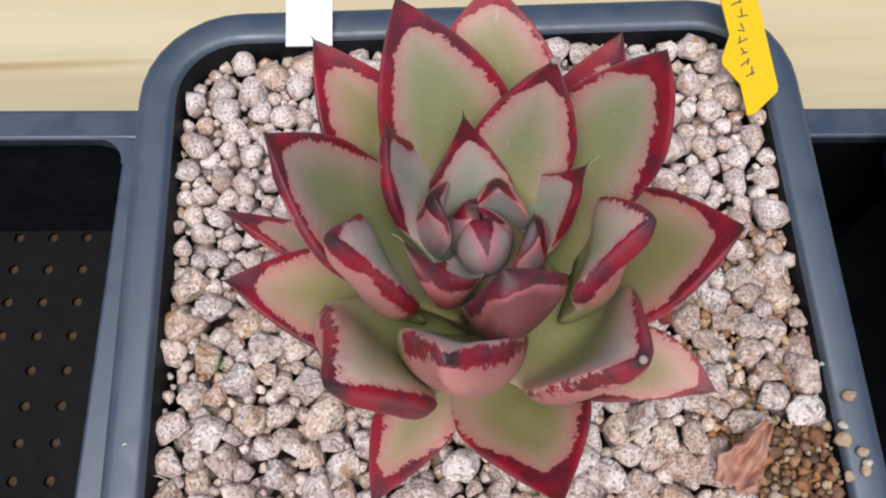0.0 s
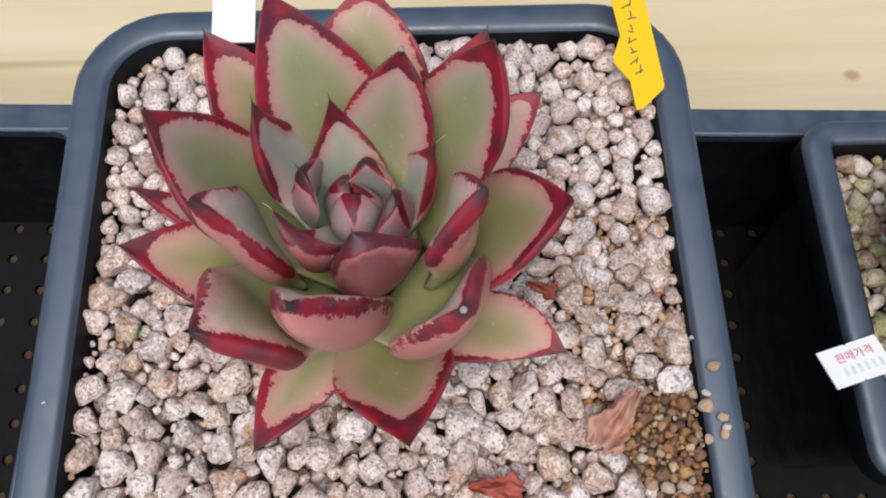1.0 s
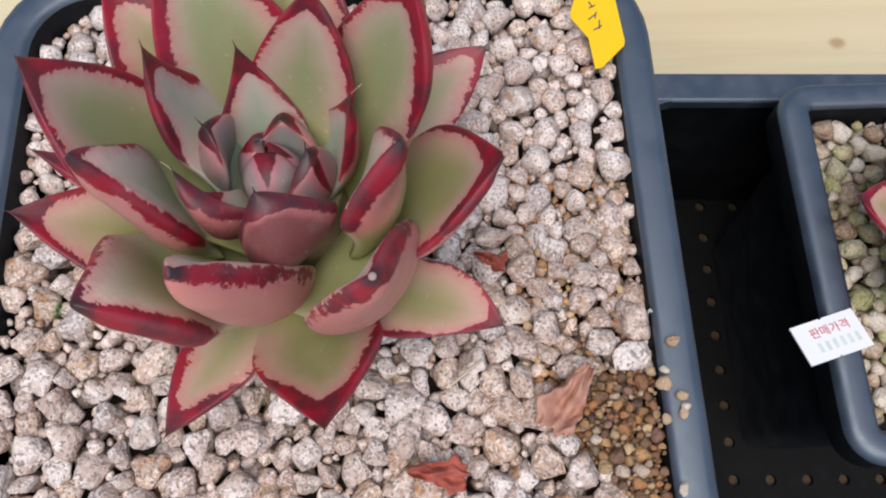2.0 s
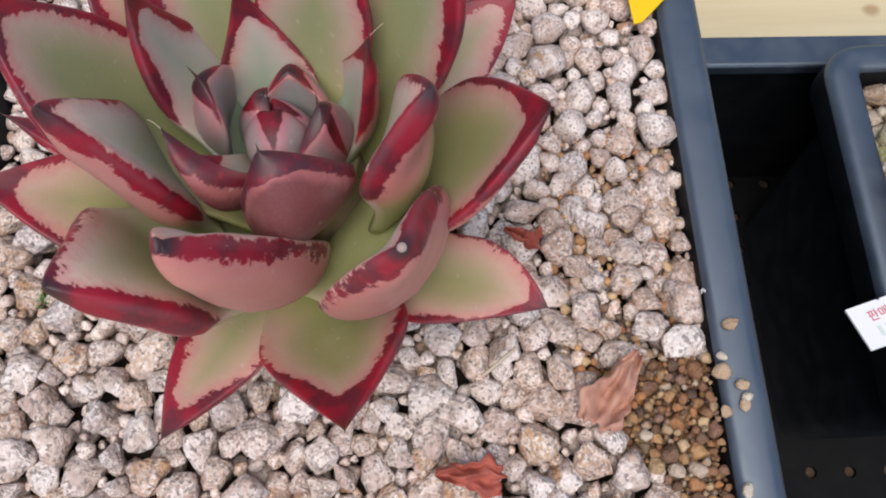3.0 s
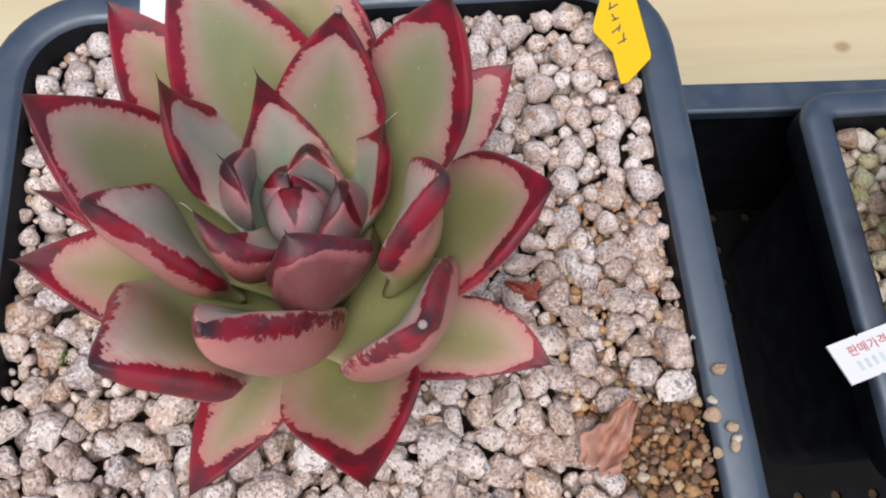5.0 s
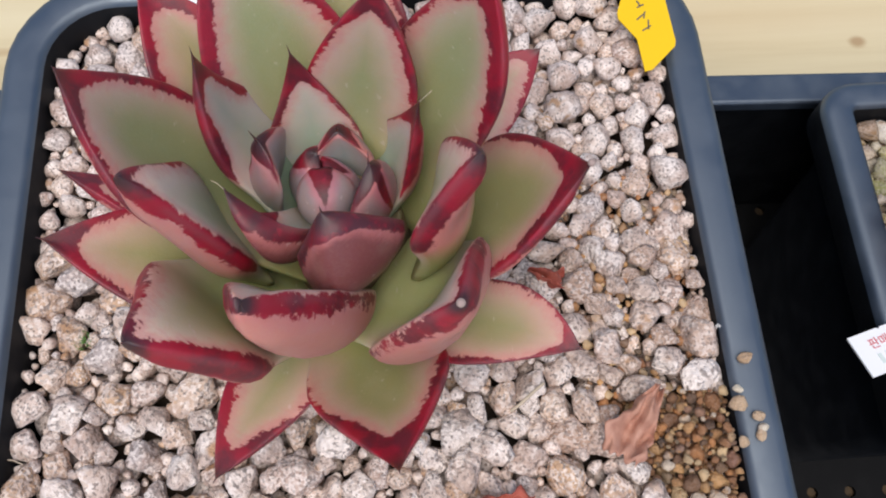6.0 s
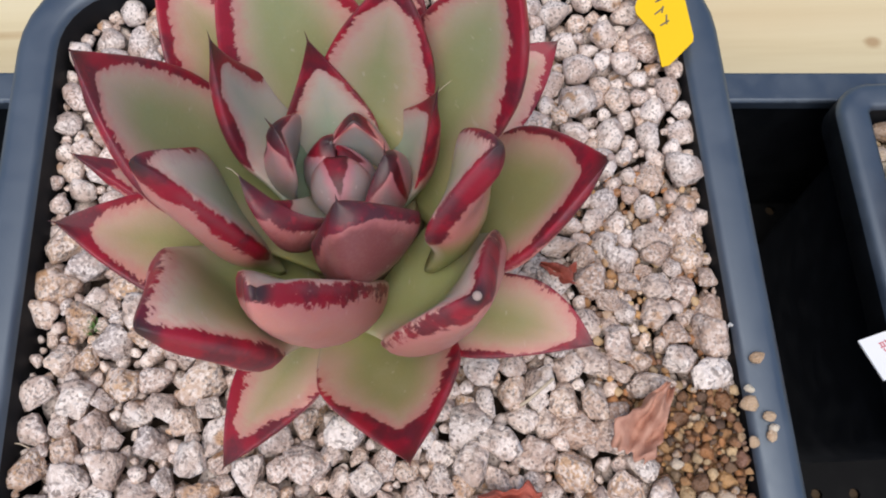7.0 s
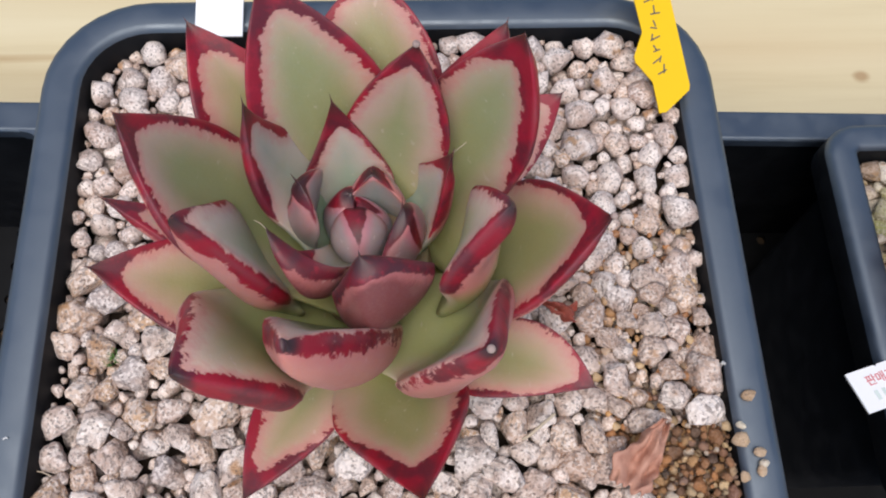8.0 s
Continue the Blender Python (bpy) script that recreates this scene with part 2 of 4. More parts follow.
ROLLED = leaf_material("leaf_rolled", (0.38, 0.41, 0.24), (0.66, 0.54, 0.45), (0.48, 0.22, 0.19), 0.12, 0.36, upper=0.55, lower=0.6, heel=(0.34, 0.36, 0.16), tip=0.97, patch=0.10)
MIDDLE = leaf_material("leaf_middle", (0.265, 0.285, 0.135), (0.52, 0.36, 0.295), (0.43, 0.17, 0.15), 0.13, 0.36)
INNER = leaf_material("leaf_inner", (0.29, 0.365, 0.275), (0.54, 0.46, 0.40), (0.26, 0.095, 0.09), 0.10, 0.42, tip=0.86, heel=(0.19, 0.26, 0.17))
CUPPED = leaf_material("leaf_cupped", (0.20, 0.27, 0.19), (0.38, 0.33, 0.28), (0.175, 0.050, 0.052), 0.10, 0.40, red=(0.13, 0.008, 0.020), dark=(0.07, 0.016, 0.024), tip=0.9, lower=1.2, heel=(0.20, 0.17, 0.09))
CORE = leaf_material("leaf_core", (0.21, 0.27, 0.245), (0.33, 0.28, 0.275), (0.28, 0.18, 0.185), 0.022, 0.6, (0.17, 0.005, 0.018), (0.08, 0.006, 0.014), keel=0.075, tip=0.88, heel=(0.18, 0.23, 0.20), patch=0.12, fold=0.25)
BUD = leaf_material("leaf_bud", (0.21, 0.27, 0.245), (0.33, 0.28, 0.275), (0.27, 0.21, 0.22), 0.014, 0.6, (0.17, 0.004, 0.016), (0.07, 0.005, 0.012), keel=0.13, tip=0.93, heel=(0.20, 0.25, 0.235), patch=0.08, flush=0.8, fold=0.60)
DRY = plain("dry_leaf", (0.46, 0.24, 0.17), 0.6, 700, 0.7, (0.29, 0.12, 0.08))
DRY_RED = plain("dry_leaf_red", (0.38, 0.09, 0.06), 0.7, 900, 0.7, (0.20, 0.05, 0.035))
SCAR = plain("scab", (0.36, 0.27, 0.24), 0.7, 1500, 0.7, (0.20, 0.13, 0.12))
STEM = plain("stem", (0.20, 0.15, 0.09), 0.8, 800, 0.5)
WOOD = wood_material("pine")
YELLOW = plain("yellow_card", (0.78, 0.50, 0.008), 0.6, 200, 0.15, (0.70, 0.44, 0.006))
YELLOW.node_tree.nodes["Principled BSDF"].inputs["Specular IOR Level"].default_value = 0.15
WHITE = plain("white_card", (0.84, 0.86, 0.88), 0.45, 200, 0.1, (0.75, 0.78, 0.8))
INK = plain("ink", (0.09, 0.08, 0.05), 0.6)
RED_INK = plain("red_ink", (0.62, 0.10, 0.13), 0.6)
GREY_INK = plain("pale_ink", (0.64, 0.74, 0.71), 0.6)
MOSS = plain("moss", (0.10, 0.20, 0.05), 0.8, 900, 0.6, (0.05, 0.10, 0.02))
# brown darkened to stand for bench wood in shade below the floor's holes
DIM_WOOD = plain("dim_hole_wood", (0.07, 0.045, 0.022), 0.9, 700, 0.8, (0.04, 0.03, 0.02))
FLOOR = plain("concrete", (0.30, 0.29, 0.27), 0.85, 8, 0.5)
HAIR = plain("fibre", (0.52, 0.43, 0.32), 0.7)
LINT = plain("lint", (0.75, 0.75, 0.74), 0.7)


# ---------------------------------------------------------------- mesh helpers (all sizes in centimetres)
def mesh_of(name, verts, faces, mat, smooth_faces=True):
    me = bpy.data.meshes.new(name)
    me.from_pydata([(x * CM, y * CM, z * CM) for x, y, z in verts], [], faces)
    me.materials.append(mat)
    if smooth_faces:
        me.polygons.foreach_set("use_smooth", [True] * len(me.polygons))
    me.update()
    return me


def part(name, me, parent=None, label=""):
    ob = new(name, me)
    if parent:
        ob.parent = parent
    return tagged(ob, label)


def holder(name, x=0, y=0, z=0, **tags):
    ob = new(name)
    ob.location = (x * CM, y * CM, z * CM)
    ob.empty_display_size = 0.01
    return tagged(ob, **tags)


def box_mesh(name, lo, hi, mat, bevel=0.05, segments=2):
    bm = bmesh.new()
    bmesh.ops.create_cube(bm, size=1)
    c = [(a + b) / 2 for a, b in zip(lo, hi)]
    for v in bm.verts:
        v.co = Vector([(c[i] + v.co[i] * (hi[i] - lo[i])) * CM for i in range(3)])
    if bevel:
        bmesh.ops.bevel(bm, geom=bm.edges[:], offset=bevel * CM, segments=segments, affect="EDGES", profile=0.5)
    me = bpy.data.meshes.new(name)
    bm.to_mesh(me)
    bm.free()
    me.materials.append(mat)
    return me


def rounded(half_x, half_y, r, n=8):
    """Points round a rectangle with rounded corners, anticlockwise."""
    pts = []
    for cx, cy, a0 in ((1, 1, 0), (-1, 1, 90), (-1, -1, 180), (1, -1, 270)):
        for i in range(n + 1):
            a = radians(a0 + 90 * i / n)
            pts.append((cx * (half_x - r) + r * math.cos(a), cy * (half_y - r) + r * math.sin(a)))
    return pts


def shell(name, rings, mat, close_last=True):
    """A skin over rings of (half_x, half_y, corner radius, z)."""
    verts, faces, n = [], [], 0
    for hx, hy, r, z in rings:
        pts = rounded(hx, hy, r)
        n = len(pts)
        verts += [(x, y, z) for x, y in pts]
    for k in range(len(rings) - 1):
        for i in range(n):
            j = (i + 1) % n
            faces.append((k * n + i, k * n + j, (k + 1) * n + j, (k + 1) * n + i))
    if close_last:
        faces.append(tuple((len(rings) - 1) * n + i for i in range(n)))
    return mesh_of(name, verts, faces, mat)


# ---------------------------------------------------------------- setting: floor, bench
ground = new("ground", mesh_of("ground", [(-3000, -3000, -85), (3000, -3000, -85), (3000, 3000, -85), (-3000, 3000, -85)], [(0, 1, 2, 3)], FLOOR))
tagged(ground, "grey concrete greenhouse floor below the bench", "floor", kind="structure")

BENCH = -9.3
bench = holder("bench_top", 0, 0, BENCH, label="pale pine plank bench top under the black tray", category="bench", kind="structure")
for k, (y0, y1, dz) in enumerate(((-37.5, -26.6, 0), (-26.2, -15.3, 0), (-14.9, -4.0, 0), (-3.6, 14.6, 0), (15.2, 24.0, -0.1), (24.6, 35.0, 0))):
    part("plank", box_mesh("plank", (-70, y0, -2.0 + dz), (70, y1, dz), WOOD, 0.12, 3), bench)
for x in (-45, 45):
    part("bearer", box_mesh("bearer", (x - 2, -37, -6.2), (x + 2, 34.5, -2.3), WOOD, 0.1), bench)
    for y in (-34.0, 31.5):
        part("leg", box_mesh("leg", (x - 2, y - 2, -85 - BENCH), (x + 2, y + 2, -6.2), WOOD, 0.1), bench)


# ---------------------------------------------------------------- pots
def pot(half_x, half_y, x, y, z, depth, rim, r, label, slope=0.0):
    ob = holder("plant_pot", x, y, z, label=label, category="plant pot", group="plastic pots")
    w, k = rim, 0.86 + slope
    hx, hy = half_x, half_y
    rings = [
        (hx * k - 0.15, hy * k - 0.15, r * 0.6, -depth + 0.25), (hx * k - 0.02, hy * k - 0.02, r * 0.6, -depth + 0.05), (hx * k, hy * k, r * 0.6, -depth),
        (hx * k, hy * k, r * 0.6, -depth), (hx - w - 0.0, hy - w, r - 0.3, -0.95), (hx - 0.10, hy - 0.10, r - 0.05, -0.85),
        (hx - 0.04, hy - 0.04, r - 0.02, -0.75), (hx - 0.02, hy - 0.02, r, -0.18), (hx - 0.05, hy - 0.05, r - 0.02, -0.07), (hx - 0.12, hy - 0.12, r - 0.06, -0.015),
        (hx - 0.2, hy - 0.2, r - 0.1, 0.0), (hx - w + 0.10, hy - w + 0.10, r - w + 0.12, -0.005), (hx - w + 0.03, hy - w + 0.03, r - w + 0.05, -0.03),
        (hx - w, hy - w, r - w + 0.03, -0.10), (hx - w - 0.03, hy - w - 0.03, r - w + 0.02, -0.30), (hx - w - 0.12, hy - w - 0.12, r - w, -1.6),
        (hx * k - 0.35, hy * k - 0.35, r * 0.5, -depth + 0.3)]
    # only the rim has the lit plastic; the other skins have shade painted in
    part("wall", shell("wall", rings[:5], SHADED_WALL, False), ob)
    part("rim_skirt", shell("rim_skirt", rings[4:8], SHADED_WALL, False), ob)
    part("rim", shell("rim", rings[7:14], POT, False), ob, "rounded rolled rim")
    part("inner_wall", shell("inner_wall", rings[13:], SHADED_WALL), ob)
    return ob


# ---------------------------------------------------------------- stones
def chip_mesh(name, seed, mat, sub=3, sharp=1.12):
    """A broken stone: a ball cut by random planes, softened, with a rough skin. Radius 1 cm before scaling."""
    rng = random.Random(seed)
    bm = bmesh.new()
    bmesh.ops.create_icosphere(bm, subdivisions=sub, radius=1.0)
    planes, count = [], rng.choice((8, 9, 10, 11))
    for k in range(count):
        z, a = 1 - (2 * k + 1) / count, k * 2.39996 + rng.uniform(-0.5, 0.5)
        q = math.sqrt(1 - z * z)
        planes.append((Vector((q * math.cos(a), q * math.sin(a), z + rng.uniform(-0.3, 0.3))).normalized(), rng.uniform(0.58, 0.88)))
    sx, sy, sz = rng.uniform(0.98, 1.22), rng.uniform(0.9, 1.05), rng.uniform(0.82, 1.0)
    off = Vector((seed * 3.1, seed * 1.7, 0))
    for v in bm.verts:
        d = v.co.normalized()
        r = 1.16
        for q, h in planes:
            c = d.dot(q)
            if c > 0.05:
                r = min(r, h / c)
        r = (r * sharp + (1 - sharp) * 0.8) * 1.1
        r += 0.05 * noise.noise(d * 1.7 + off) + 0.03 * noise.noise(d * 5.0 + off) + 0.02 * noise.noise(d * 12.0 + off)
        v.co = Vector((d.x * r * sx, d.y * r * sy, d.z * r * sz)) * CM
    me = bpy.data.meshes.new(name)
    bm.to_mesh(me)
    bm.free()
    me.materials.append(mat)
    me.polygons.foreach_set("use_smooth", [True] * len(me.polygons))
    return me


def scatter(rng, area, sizes, tries, packing, keep):
    """Discs thrown largest first into a rectangle; keep(x, y, r) may refuse one."""
    x0, x1, y0, y1 = area
    cell = max(b for _, b, _ in sizes) * 2
    grid, out = {}, []
    for lo, hi, share in sizes:
        for _ in range(int(tries * share)):
            r = rng.uniform(lo, hi)
            x, y = rng.uniform(x0 + r * 0.7, x1 - r * 0.7), rng.uniform(y0 + r * 0.7, y1 - r * 0.7)
            if not keep(x, y, r):
                continue
            gx, gy = int(x // cell), int(y // cell)
            if all((x - a) ** 2 + (y - b) ** 2 > (packing * (r + c)) ** 2 for i in (-1, 0, 1) for j in (-1, 0, 1) for a, b, c in grid.get((gx + i, gy + j), ())):
                grid.setdefault((gx, gy), []).append((x, y, r))
                out.append((x, y, r))
    return out


def turned(rng, x, y, z, r, flat=1.0):
    rot = Euler((rng.uniform(-0.5, 0.5), rng.uniform(-0.5, 0.5), rng.uniform(0, 6.28))).to_matrix().to_4x4()
    return Matrix.Translation((x * CM, y * CM, z * CM)) @ rot @ Matrix.Diagonal((r, r, r * flat, 1))


def joined_bed(name, meshes, places, mat, parent, label):
    """Many stones as one mesh."""
    arrays = []
    for me in meshes:
        co = np.empty(len(me.vertices) * 3)
        me.vertices.foreach_get("co", co)
        tri = np.array([list(p.vertices) for p in me.polygons])
        arrays.append((co.reshape(-1, 3), tri))
    vs, fs, base = [], [], 0
    for i, m in enumerate(places):
        co, tri = arrays[i % len(arrays)]
        a = np.array(m)
        vs.append(co @ a[:3, :3].T + a[:3, 3])
        fs.append(tri + base)
        base += len(co)
    v, f = np.concatenate(vs), np.concatenate(fs)
    me = bpy.data.meshes.new(name)
    me.from_pydata(v.tolist(), [], f.tolist())
    me.materials.append(mat)
    me.polygons.foreach_set("use_smooth", [True] * len(me.polygons))
    ob = part(name, me, parent, label)
    return tagged(ob, kind="stuff")


# ---------------------------------------------------------------- leaves
def leaf_grid(b, c1, c2, t, ha, hb, thick, point, narrow=0.55, peak=0.56, plump=0.0, ns=30, nu=28):
    """Rings of a thick pointed leaf: the spine is a cubic through b, c1, c2, t; ha is the half-width across it, hb lifts both margins; the heart lies above (-0.12, 0.2)."""
    b, c1, c2, t, ha, hb = (np.array(v, float) for v in (b, c1, c2, t, ha, hb))
    width = np.linalg.norm(ha)
    s = 1 - (1 - np.linspace(0, 1, ns)) ** (1.15 + 0.45 * plump)
    k = s[:, None]
    spine = b * (1 - k) ** 3 + 3 * c1 * k * (1 - k) ** 2 + 3 * c2 * k * k * (1 - k) + t * k ** 3
    d = 3 * (c1 - b) * (1 - k) ** 2 + 6 * (c2 - c1) * k * (1 - k) + 3 * (t - c2) * k * k
    d /= np.linalg.norm(d, axis=1)[:, None] + 1e-9
    side = ha / width
    n = np.cross(side - d * (d @ side)[:, None], d)
    n /= np.linalg.norm(n, axis=1)[:, None] + 1e-9
    inward = (np.array((-0.12, 0.2, 0)) - spine[ns // 2]) * (1, 1, 0)
    if n[ns // 2] @ (inward / np.linalg.norm(inward) + (0, 0, 0.5)) < 0:
        n = -n
    q = np.clip((s - peak) / (1 - peak), 0, 1)
    w = np.where(s < peak, narrow + (1 - narrow) * np.sin(np.clip(s / peak, 0, 1) * np.pi / 2), np.maximum(0, 1 - q ** point) ** (1 - 0.35 * plump))
    w = w + 0.012 / width
    th = thick * (0.6 + 0.4 * np.sin(np.minimum(1, s / 0.5) * np.pi / 2)) * (1 - (0.7 - 0.35 * plump) * np.clip((s - 0.45) / 0.55, 0, 1) ** 1.6) * np.minimum(1, w / 0.45 + 0.15)
    a = 2 * np.pi * np.arange(nu) / nu
    e = 0.8 - 0.08 * plump
    u, v = np.sign(np.cos(a)) * abs(np.cos(a)) ** e, np.sign(np.sin(a)) * (abs(np.sin(a)) + 1e-9) ** e
    top = 0.16 + 0.16 * plump
    off = np.where(v > 0, top * v, (1 - top) * v)
    lift = w * (0.5 + 0.5 * np.minimum(1, s * 2))
    grid = spine[:, None, :] + (w[:, None] * u)[..., None] * ha + (lift[:, None] * abs(u) ** 1.7)[..., None] * hb + (th[:, None] * off)[..., None] * n[:, None, :]
    return grid, s, u, v, w


def leaf_mesh(name, spine, across, lift, mat, thick=0.34, point=1.7, narrow=0.55, plump=0.0, spike=0.10, seed=0, peak=0.56, ns=32, nu=28):
    grid, along, u, v, w = leaf_grid(*spine, across, lift, thick, point, narrow, peak, plump, ns, nu)
    width = Vector(across).length
    verts, rim, far, under, middle = [], [], [], [], []
    half_turn = nu // 2
    for i in range(ns):
        ring = [Vector(p) for p in grid[i]]
        wave = [0.022 * width * noise.noise(Vector((along[i] * 4, u[j] * 1.3, seed * 7.3))) * (0.3 + along[i]) for j in range(nu)]
        verts += [(p.x, p.y, p.z + h) for p, h in zip(ring, wave)]
        # distance from the margin, measured along the skin
        step = [(ring[j] - ring[(j + 1) % nu]).length for j in range(nu)]
        for j in range(nu):
            k = j - j % half_turn
            rim.append(min(sum(step[k:j]), sum(step[j:k + half_turn])))
            far.append(along[i])
            middle.append(abs(w[i] * u[j]) * width)
            under.append(1.0 if v[j] < -0.05 else 0.0)
    faces = []
    for i in range(ns - 1):
        for j in range(nu):
            k = (j + 1) % nu
            faces.append((i * nu + j, i * nu + k, (i + 1) * nu + k, (i + 1) * nu + j))
    faces.append(tuple(range(nu)))
    # the bristle at the tip, bent upward
    tip, d = Vector(spine[3]), (Vector(spine[3]) - Vector(spine[2])).normalized()
    bristle = ((0.35, 0.55, 0.0), (0.7, 0.3, 0.08), (1.0, 0.06, 0.22))
    last = (ns - 1) * nu
    for reach, thin, up in bristle:
        k = len(verts)
        for j in range(nu):
            p = (Vector(verts[(ns - 1) * nu + j]) - tip) * thin
            verts.append(tuple(tip + p + d * spike * reach + Vector((0, 0, spike * up))))
            rim.append(0.0), far.append(1.0), under.append(0.0), middle.append(0.0)
        for j in range(nu):
            q = (j + 1) % nu
            faces.append((last + j, last + q, k + q, k + j))
        last = k
    faces.append(tuple(last + j for j in range(nu)))
    me = mesh_of(name, verts, faces, mat)
    for key, vals in (("rim", rim), ("along", far), ("under", under), ("mid", middle)):
        me.attributes.new(key, "FLOAT", "POINT").data.foreach_set("value", vals)
    bm = bmesh.new()
    bm.from_mesh(me)
    bmesh.ops.recalc_face_normals(bm, faces=bm.faces[:])
    bm.to_mesh(me)
    bm.free()
    return me


HALF, RIM = 4.79, 0.56
main_pot = pot(HALF, HALF + 0.045, 0, 0, 0, 9.0, RIM, 1.45, "square black plastic pot with rounded corners holding a red-edged succulent")

plant = holder("succulent", 0, 0, -0.4, label="green rosette succulent with crimson leaf margins rooted in gravel", category="succulent")
leaves = []


def leaf(mat, base, low, high, tip, across, lift, thick, point, plump, narrow, peak, spike):
    """One leaf of the rosette, in centimetres from the middle of the pot's rim: the spine's four points, the half-width and the margins' lift."""
    z0 = Vector((0, 0, 0.4))
    spine = [Vector(p) + z0 for p in (base, low, high, tip)]
    leaves.append(part("leaf", leaf_mesh("leaf", spine, across, lift, mat, thick, point, narrow, plump, spike, len(leaves), peak), plant))


# outer ring
leaf(OUTER, (-0.69, 0.32, 1.03), (-1.40, 0.20, 1.00), (-2.13, 0.62, 1.22), (-2.95, 0.81, 1.77), (-0.04, 0.35, -0.15), (0.04, -0.04, 0.04), 0.32, 1.41, 0.0, 0.65, 0.56, 0.06)
leaf(OUTER, (0.42, 0.48, 0.90), (1.05, 1.13, 1.11), (1.63, 1.85, 1.18), (2.18, 2.19, 1.47), (0.36, -0.23, -0.18), (-0.03, 0.04, 0.04), 0.34, 1.70, 0.0, 0.65, 0.56, 0.06)
leaf(OUTER, (0.22, 0.58, 1.10), (0.64, 1.27, 1.77), (1.12, 1.66, 2.27), (1.37, 2.19, 2.85), (0.39, -0.29, 0.05), (-0.04, -0.08, 0.07), 0.34, 1.66, 0.0, 0.65, 0.56, 0.06)
leaf(OUTER, (-0.38, -0.52, 0.90), (-0.65, -1.20, 1.01), (-1.11, -1.59, 1.02), (-1.41, -2.30, 1.29), (0.38, -0.21, 0.03), (0.03, 0.09, 0.05), 0.34, 1.63, 0.0, 0.65, 0.56, 0.06)
leaf(OUTER, (0.33, -0.52, 1.00), (0.89, -0.87, 1.21), (1.55, -1.04, 1.60), (2.13, -1.39, 1.79), (0.35, 0.34, 0.16), (-0.11, -0.00, 0.06), 0.34, 1.69, 0.0, 0.65, 0.56, 0.06)
leaf(OUTER, (-0.57, -0.22, 1.00), (-1.17, -0.36, 1.53), (-1.96, -0.26, 1.99), (-2.72, -0.22, 2.46), (0.02, 0.58, 0.03), (0.10, -0.03, 0.09), 0.34, 1.64, 0.0, 0.65, 0.56, 0.06)
leaf(OUTER, (-0.47, 0.58, 1.20), (-0.89, 1.01, 1.92), (-1.31, 1.48, 2.62), (-1.79, 2.04, 3.13), (0.47, 0.35, -0.06), (0.06, -0.13, 0.07), 0.34, 1.70, 0.0, 0.65, 0.56, 0.06)
leaf(OUTER, (0.03, 0.68, 1.20), (0.04, 1.22, 2.17), (-0.01, 1.81, 3.00), (0.00, 2.50, 3.32), (0.70, -0.07, 0.09), (-0.03, -0.09, 0.12), 0.34, 1.77, 0.0, 0.65, 0.56, 0.06)
leaf(OUTER, (0.03, -0.52, 1.00), (0.08, -1.41, 1.04), (0.21, -1.53, 1.49), (0.37, -2.43, 2.37), (0.68, 0.15, 0.10), (-0.00, 0.09, 0.10), 0.34, 1.61, 0.0, 0.65, 0.56, 0.06)
leaf(OUTER, (0.42, -0.12, 1.30), (1.23, 0.12, 1.78), (1.52, -0.14, 2.29), (2.10, -0.17, 3.28), (0.14, 0.76, -0.11), (-0.10, 0.00, 0.09), 0.33, 1.82, 0.0, 0.65, 0.56, 0.06)
# tall leaves behind and the fleshy curled ring in front
leaf(MIDDLE, (-0.17, 0.48, 1.50), (-0.36, 0.97, 2.29), (-0.61, 1.43, 3.10), (-0.94, 1.88, 3.95), (0.62, 0.28, 0.00), (0.06, -0.13, 0.09), 0.34, 1.70, 0.0, 0.90, 0.56, 0.03)
leaf(MIDDLE, (0.33, 0.28, 1.60), (0.83, 0.77, 2.36), (1.15, 1.02, 3.25), (1.28, 1.03, 4.27), (0.45, -0.42, 0.10), (-0.10, -0.10, 0.06), 0.34, 1.70, 0.0, 0.90, 0.56, 0.03)
leaf(MIDDLE, (-0.37, 0.10, 1.61), (-1.30, 0.44, 2.38), (-1.66, 0.30, 2.88), (-2.08, 0.60, 3.88), (0.03, 0.73, -0.16), (0.04, -0.05, 0.10), 0.33, 1.77, 0.0, 0.90, 0.56, 0.03)
leaf(FLESHY, (-0.43, -0.49, 1.31), (-2.05, -0.93, 1.93), (-0.84, -0.96, 2.43), (-1.61, -1.45, 3.31), (0.51, -0.47, -0.15), (0.09, -0.02, 0.02), 0.50, 1.56, 0.8, 0.90, 0.56, 0.03)
leaf(CURLED, (0.15, -0.64, 1.57), (1.29, -1.07, 1.83), (0.49, -1.14, 2.06), (0.91, -1.41, 3.67), (0.53, 0.45, 0.20), (-0.10, 0.19, 0.07), 0.39, 1.65, 1.0, 0.90, 0.56, 0.012)
leaf(CURLED, (-0.48, -0.70, 1.60), (-0.62, -0.87, 1.61), (-0.09, -1.18, 2.41), (-0.62, -1.36, 3.85), (0.60, 0.06, -0.42), (0.01, 0.17, 0.17), 0.55, 1.20, 1.0, 0.90, 0.56, 0.012)
leaf(MIDDLE, (0.08, 0.48, 1.90), (0.13, 0.80, 2.37), (0.24, 1.03, 3.06), (0.41, 1.16, 3.97), (0.50, -0.10, 0.00), (-0.02, -0.12, 0.04), 0.34, 1.70, 0.0, 0.90, 0.56, 0.03)
